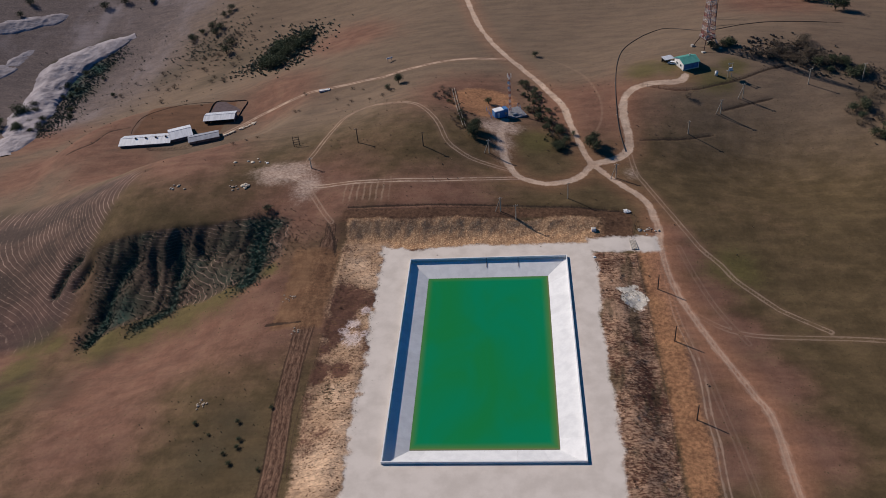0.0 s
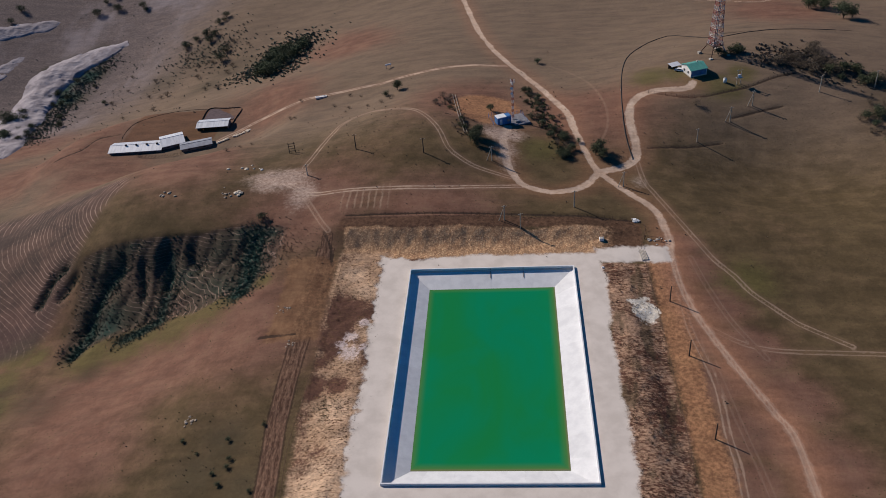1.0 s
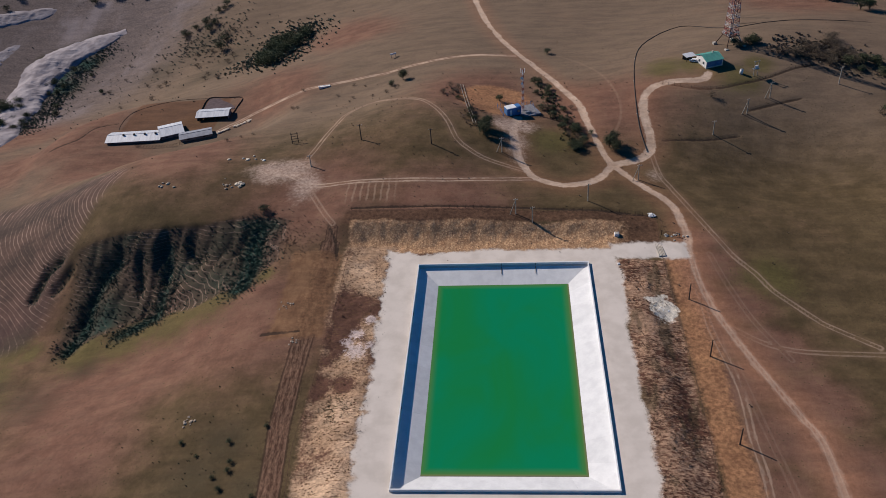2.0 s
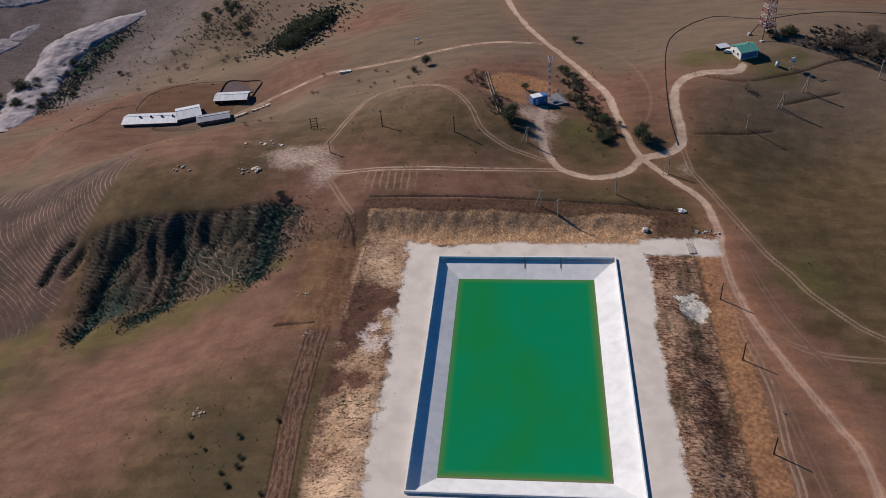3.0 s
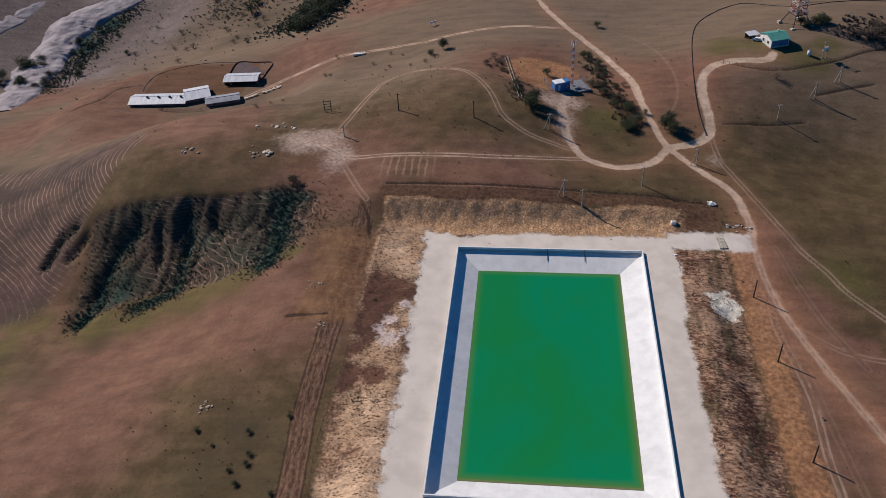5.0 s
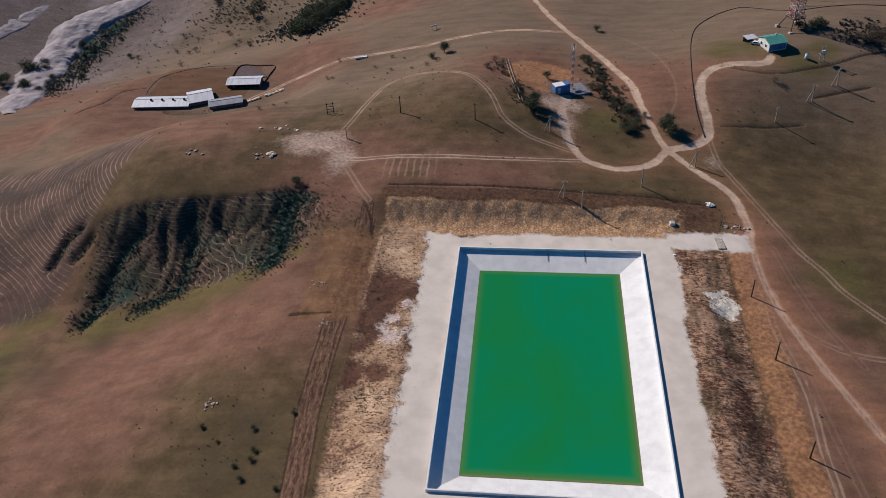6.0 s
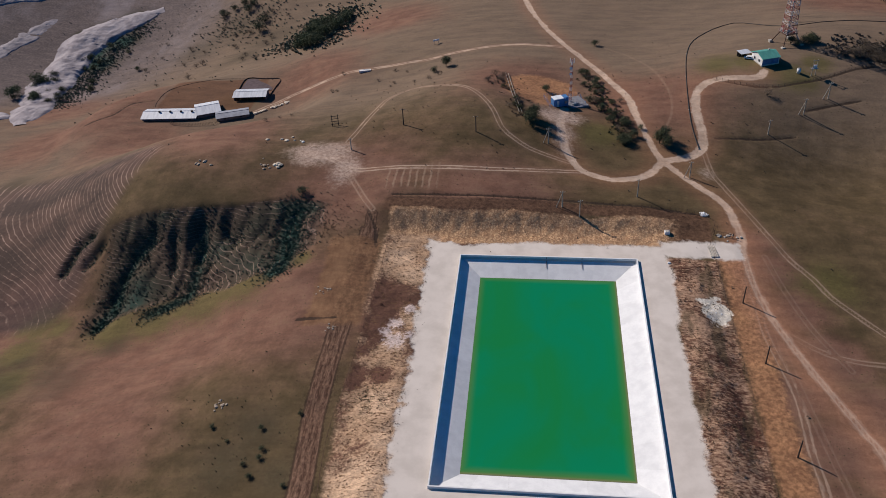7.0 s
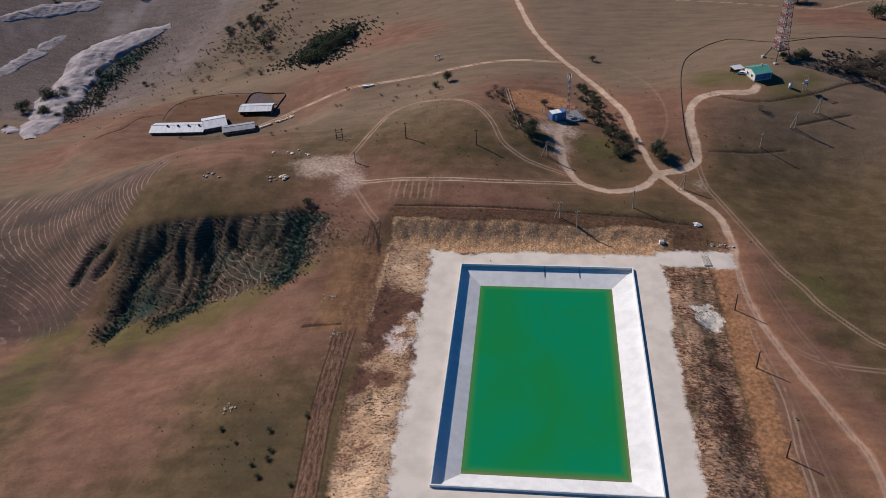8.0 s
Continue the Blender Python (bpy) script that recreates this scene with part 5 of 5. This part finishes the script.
for i in range(3):
    kinds["tree", i] = plant("tree", 5.2, 2.2, 1.3, 1300, LEAF_DARK, "dark leafy tree with a dense uneven crown", "tree", 60 + i, "scattered trees", 9, 0.2)
    kinds["bush", i] = plant("bush", 2.6, 1.7, 0.3, 640, LEAF_DARK, "dark thorny bush on the dry slope", "bush", 70 + i, "slope bushes", 8, 0.16)
    kinds["bare", i] = plant("bush", 2.4, 1.9, 0.3, 480, LEAF_BROWN, "leafless brown thorn bush in dry grass", "bush", 80 + i, "dry bushes", 9, 0.11)
    kinds["green", i] = plant("bush", 3.0, 1.8, 0.4, 700, LEAF, "dusty green bush on the dry slope", "bush", 90 + i, "green bushes", 8, 0.17)
rnd = random.Random(21)


def scatter(kind, spots, lo, hi, spread=0.0, each=1):
    for x, y in spots:
        for k in range(each):
            place(kinds[kind, rnd.randrange(3)], x + rnd.gauss(0, spread), y + rnd.gauss(0, spread), rnd.uniform(lo, hi), rnd.uniform(0, 360))


# first of each kind stands where one of its kind grows; the rest are copies
FIRST = {("tree", 0): (46.7, 127.6), ("tree", 1): (47.3, 121.5), ("tree", 2): (-49.8, 203.8), ("bush", 0): (-55.4, 198.9), ("bush", 1): (-93, 81.6), ("bush", 2): (23.6, 226.7),
         ("bare", 0): (93.4, 159.5), ("bare", 1): (-24.2, 178), ("bare", 2): (-21, 169.5), ("green", 0): (-272.5, 320.5), ("green", 1): (-1, 165.2), ("green", 2): (18.1, 187.5)}
for key, (x, y) in FIRST.items():
    kinds[key].matrix_world = pose(x, y, ground_at(x, y) - 0.1, 0, 0, rnd.uniform(0, 360))

scatter("tree", [(45, 124.3), (-9.6, 125.2), (-4.7, 132.2), (-8.6, 130.1), (176.6, 128.5)], 0.8, 1.15, 0.6)
scatter("bush", [(-88, -33), (-78, -45), (-77, -36), (-81, -41), (-68, -48), (-69, -24), (-94, -28), (-79, -29), (-77, -39)], 0.3, 0.6)
scatter("bush", [(-18.1, 157.4), (-13.5, 138.9), (-3.9, 135.1), (-9.5, 124.9), (-11.4, 145.3), (-15.3, 150.5)], 0.5, 0.95, 2.4, 1)
scatter("bare", [(-22.9, 175.1), (-19.1, 165.8), (-16.2, 154.3), (-12.4, 142.4), (-7.6, 135.9), (-25.9, 169.5)], 0.5, 1.0, 3.2, 2)
scatter("bush", [(18.1, 187.1), (19.6, 178), (22.7, 168.7), (24, 158.9), (26.9, 150.9), (28.4, 142.4), (30.9, 135.3), (32.4, 122.1), (30.8, 127.6)], 0.6, 1.15, 2.4, 3)
scatter("bare", [(18.1, 182.5), (21.1, 172.4), (26, 156.1), (29.9, 142.4), (32.7, 130.5)], 0.5, 1.0, 3.0, 3)
scatter("green", [(-137.8, 324.2), (-144.5, 313.7), (-132.3, 308.7), (-152.6, 307.8), (-126.5, 325.2), (-142.4, 293.4), (-137.6, 279.8), (-149.6, 297.7)], 1.2, 2.4, 5.0, 3)
scatter("bush", [(-137.8, 324.2), (-144.5, 306.9), (-130.2, 312.2), (-144.5, 288.9)], 1.2, 2.2, 6.0, 3)
scatter("bare", [(151.1, 194.9), (145.8, 198.7), (157.1, 202.7), (160.8, 193), (154.5, 187.5), (136.5, 194.1)], 0.9, 1.7, 4.5, 6)
scatter("bush", [(171.3, 183.9), (166.2, 187.2), (175.8, 176.3), (124.1, 201.5), (117.3, 201.5), (175.6, 130.8), (170.4, 146.9)], 0.8, 1.6, 3.2, 4)
scatter("bare", [(187, 170.2), (196.1, 162.8), (173.9, 155.9), (168.4, 147), (193.6, 153.8), (178.3, 142), (182.3, 182.5)], 0.7, 1.3, 5.0, 4)
scatter("green", [(191.5, 289.3), (195.4, 267.1), (146.9, 323.5), (187.1, 290.5), (-327.5, 301.4), (-340.4, 281.3), (-319.3, 276.9)], 1.6, 2.8, 3.0, 2)
scatter("bush", [(-286.6, 432), (-310.3, 456.5), (-323.5, 448.4), (-382.3, 443.2), (-211.1, 381.2), (-212.5, 360.8), (-205.8, 395.5), (-326.8, 310.4), (-336.4, 241.7), (-195.7, 345.6), (-223.5, 371.4)], 1.0, 2.2, 8.0, 2)
scatter("bare", [(-195.7, 355.5), (-224.7, 334.4), (-185.7, 325.1), (-236.5, 298.4), (-175.3, 293.5), (-243.7, 342.8)], 0.6, 1.3, 16.0, 4)
scatter("bush", [(-304.2, 326), (-317.7, 344), (-309.7, 361.8), (-298.6, 292.9), (-308.4, 269.6), (-323, 281.2)], 0.9, 1.7, 7.0, 3)
scatter("bare", [(-70.5, 208.6), (-76.4, 186.7), (-111.2, 198.6), (-116.4, 143.6), (-60.5, 188.8)], 0.4, 0.7, 8.0, 3)


def scrub(name, count, pick, lo, hi, mat, label, category, seed, blades=6):
    """Uncountable low growth as one mesh."""
    rnd = random.Random(seed)
    spots = []
    while len(spots) < count:
        spot = pick(rnd)
        if spot is not None:
            spots.append(spot)
    xs, ys = np.array(spots).T
    s = Shape()
    for x, y, z in zip(xs.tolist(), ys.tolist(), height(xs, ys).tolist()):
        r = rnd.uniform(lo, hi)
        for b in range(blades):
            a = rnd.uniform(0, 6.28)
            k = r * 0.55 * rnd.random()
            cx, cy, cz = x + k * math.cos(a), y + k * math.sin(a), z + r * rnd.uniform(0.1, 0.55)
            q = r * 0.55
            ux, uy, uz = q * math.cos(a + 1.2), q * math.sin(a + 1.2), q * rnd.uniform(-0.3, 0.3)
            wx, wy, wz = r * 0.2 * math.cos(a), r * 0.2 * math.sin(a), r * 0.5 * rnd.uniform(0.4, 1.0)
            s.add([(cx - ux, cy - uy, cz - uz), (cx + ux * 0.9 - wx * 0.2, cy + uy * 0.9 - wy * 0.2, cz + uz * 0.9 - wz * 0.2),
                   (cx + wx, cy + wy, cz + wz), (cx - ux * 0.5 + wx * 0.7, cy - uy * 0.5 + wy * 0.7, cz - uz * 0.5 + wz * 0.7)], [(0, 1, 2), (0, 2, 3)])
    me = bpy.data.meshes.new(name)
    me.from_pydata(s.v, [], s.f)
    me.materials.append(mat)
    return tagged(new(name, me), label, category, kind="stuff")


def gully_spots(tries):
    """Places on the gully side, thickest in the chutes."""
    r = np.random.RandomState(31)
    x, y = r.uniform(-196, -80, tries), r.uniform(26, 84, tries)
    keep = r.rand(tries) < chutes(x, y, 3) ** 1.5 + 0.1 * gully(x, y)
    return np.stack([x, y], 1)[keep].tolist()


GULLY_SPOTS = iter(gully_spots(110000))


def pick_gully(r):
    return tuple(next(GULLY_SPOTS))


def pick_line(line, spread):
    pts = curve_line(line, 2.0)

    def pick(r):
        x, y = pts[r.randrange(len(pts))]
        return x + r.gauss(0, spread), y + r.gauss(0, spread)
    return pick


scrub("mound_thicket", 160, pick_line([(19.1, 182.5), (22.1, 169.1), (26, 152.3), (29.8, 136.4), (31.7, 122.8)], 2.6), 0.4, 1.2, LEAF_DARK, "dense dark thicket on the side of the mast mound", "thicket", 41, 9)
scrub("mound_thicket", 90, pick_line([(-24.8, 176.9), (-19.1, 161.8), (-13.4, 143.3), (-7.6, 130.1)], 2.8), 0.3, 1.0, LEAF_BROWN, "leafless brown thicket on the side of the mast mound", "thicket", 42, 9)
scrub("hill_thicket", 520, pick_line([(136.3, 195.6), (145.8, 198.7), (155.9, 195.7), (162.2, 187.1)], 6.5), 0.5, 1.5, LEAF_GREY, "dense grey leafless thicket beside the tower", "thicket", 43, 9)
scrub("hill_thicket", 420, pick_line([(168.4, 183.9), (180.5, 178.9), (193.1, 166.6), (189.7, 151), (178.4, 135.4)], 6.0), 0.4, 1.2, LEAF_GREY, "sparse brown thicket along the hill crest", "thicket", 44, 8)
scrub("slope_scrub", 260, lambda r: (r.gauss(-79, 5), r.gauss(63, 6)), 0.18, 0.45, LEAF_BROWN, "low dry brown brush at the end of the gully", "scrub", 46, 7)
scrub("slope_scrub", 1500, pick_line([(-300, 262), (-303, 279), (-304, 299), (-305, 320), (-305, 341), (-302, 364), (-290, 388)], 6.0), 0.4, 1.2, LEAF_HAZE, "dark scrub on the shaded slope below the rock ridge", "scrub", 45, 8)
scrub("hill_thicket", 1500, pick_line([(-160, 290), (-150, 308), (-138, 298), (-130, 318), (-125, 338), (-146, 330), (-128, 275)], 9.0), 0.6, 1.6, LEAF_HAZE, "dense dark green thicket covering the valley side", "thicket", 47, 8)
scrub("hill_thicket", 420, pick_line([(-225, 362), (-207, 348), (-200, 367), (-185, 340)], 13.0), 0.5, 1.2, LEAF_HAZE, "loose dark thicket on the rounded valley hill", "thicket", 48, 7)
scrub("gully_scrub", 7000, pick_gully, 0.2, 0.62, LEAF_TEAL, "dense dark thorn scrub on the shaded gully side", "scrub", 31)


def pick_box(x0, x1, y0, y1):
    def pick(r):
        x, y = r.uniform(x0, x1), r.uniform(y0, y1)
        return (x, y) if float(vnoise(np.array(x), np.array(y), 7, 2)) > 0.45 else None
    return pick


scrub("dry_weeds", 1900, pick_box(40.5, 56.5, -62, 50), 0.2, 0.45, TUFT, "dry brown weeds in rows between gravel and fence", "weeds", 32, 4)
scrub("dry_weeds", 1300, pick_box(-57, -40, -62, 56), 0.12, 0.38, TUFT, "sparse dry weeds on pale churned earth", "weeds", 33, 4)
scrub("dry_weeds", 350, pick_box(-56, 56, 57, 77), 0.12, 0.35, TUFT, "sparse dry weeds on the cut bank", "weeds", 34, 4)
scrub("grass_tufts", 90, lambda r: (r.gauss(-90, 14), r.gauss(-26, 15)), 0.15, 0.45, LEAF_DARK, "scattered dark grass tufts on the grazed slope", "grass", 35, 5)
scrub("grass_tufts", 420, lambda r: (r.gauss(-20, 60), r.gauss(150, 45)), 0.2, 0.6, LEAF_BROWN, "scattered dry tufts on the pasture", "grass", 36, 5)
scrub("low_shrubs", 420, lambda r: (r.gauss(-250, 55), r.gauss(330, 60)), 0.3, 1.0, LEAF_HAZE, "scattered dark low shrubs on the valley side", "shrubs", 37, 5)
scrub("dry_weeds", 1300, lambda r: (r.gauss(-43.2, 1.7), r.uniform(-60, 52)), 0.08, 0.24, TUFT, "dark weed clumps along the ragged gravel edge", "weeds", 38, 4)
scrub("dry_weeds", 700, lambda r: (r.gauss(-50.5, 3.0), r.gauss(-19, 3.5)), 0.1, 0.32, LEAF_DARK, "low greenish weeds on the straw-coloured strip", "weeds", 39, 4)

stair = thing("stair_rails", (-15.5, 156.0), "two pale parallel pipes running down the mound", "pipe")
line = [(-19.0, 181.0), (-15.0, 152.0), (-11.5, 134.0)]
base = Vector(stair.location)
for dx in (-0.6, 0.6):
    s = Shape()
    pts = [Vector((x + dx, y, ground_at(x + dx, y) + 0.5)) - base for x, y in curve_line(line, 4.0)]
    for a, b in zip(pts, pts[1:]):
        s.tube(a, b, 0.13, n=6)
    part("pipe", s, POLE_PALE, stair)
    for p in pts[::2]:
        part("support", Shape().tube(p - Vector((0, 0, 0.8)), p, 0.07, n=6), POLE_PALE, stair)
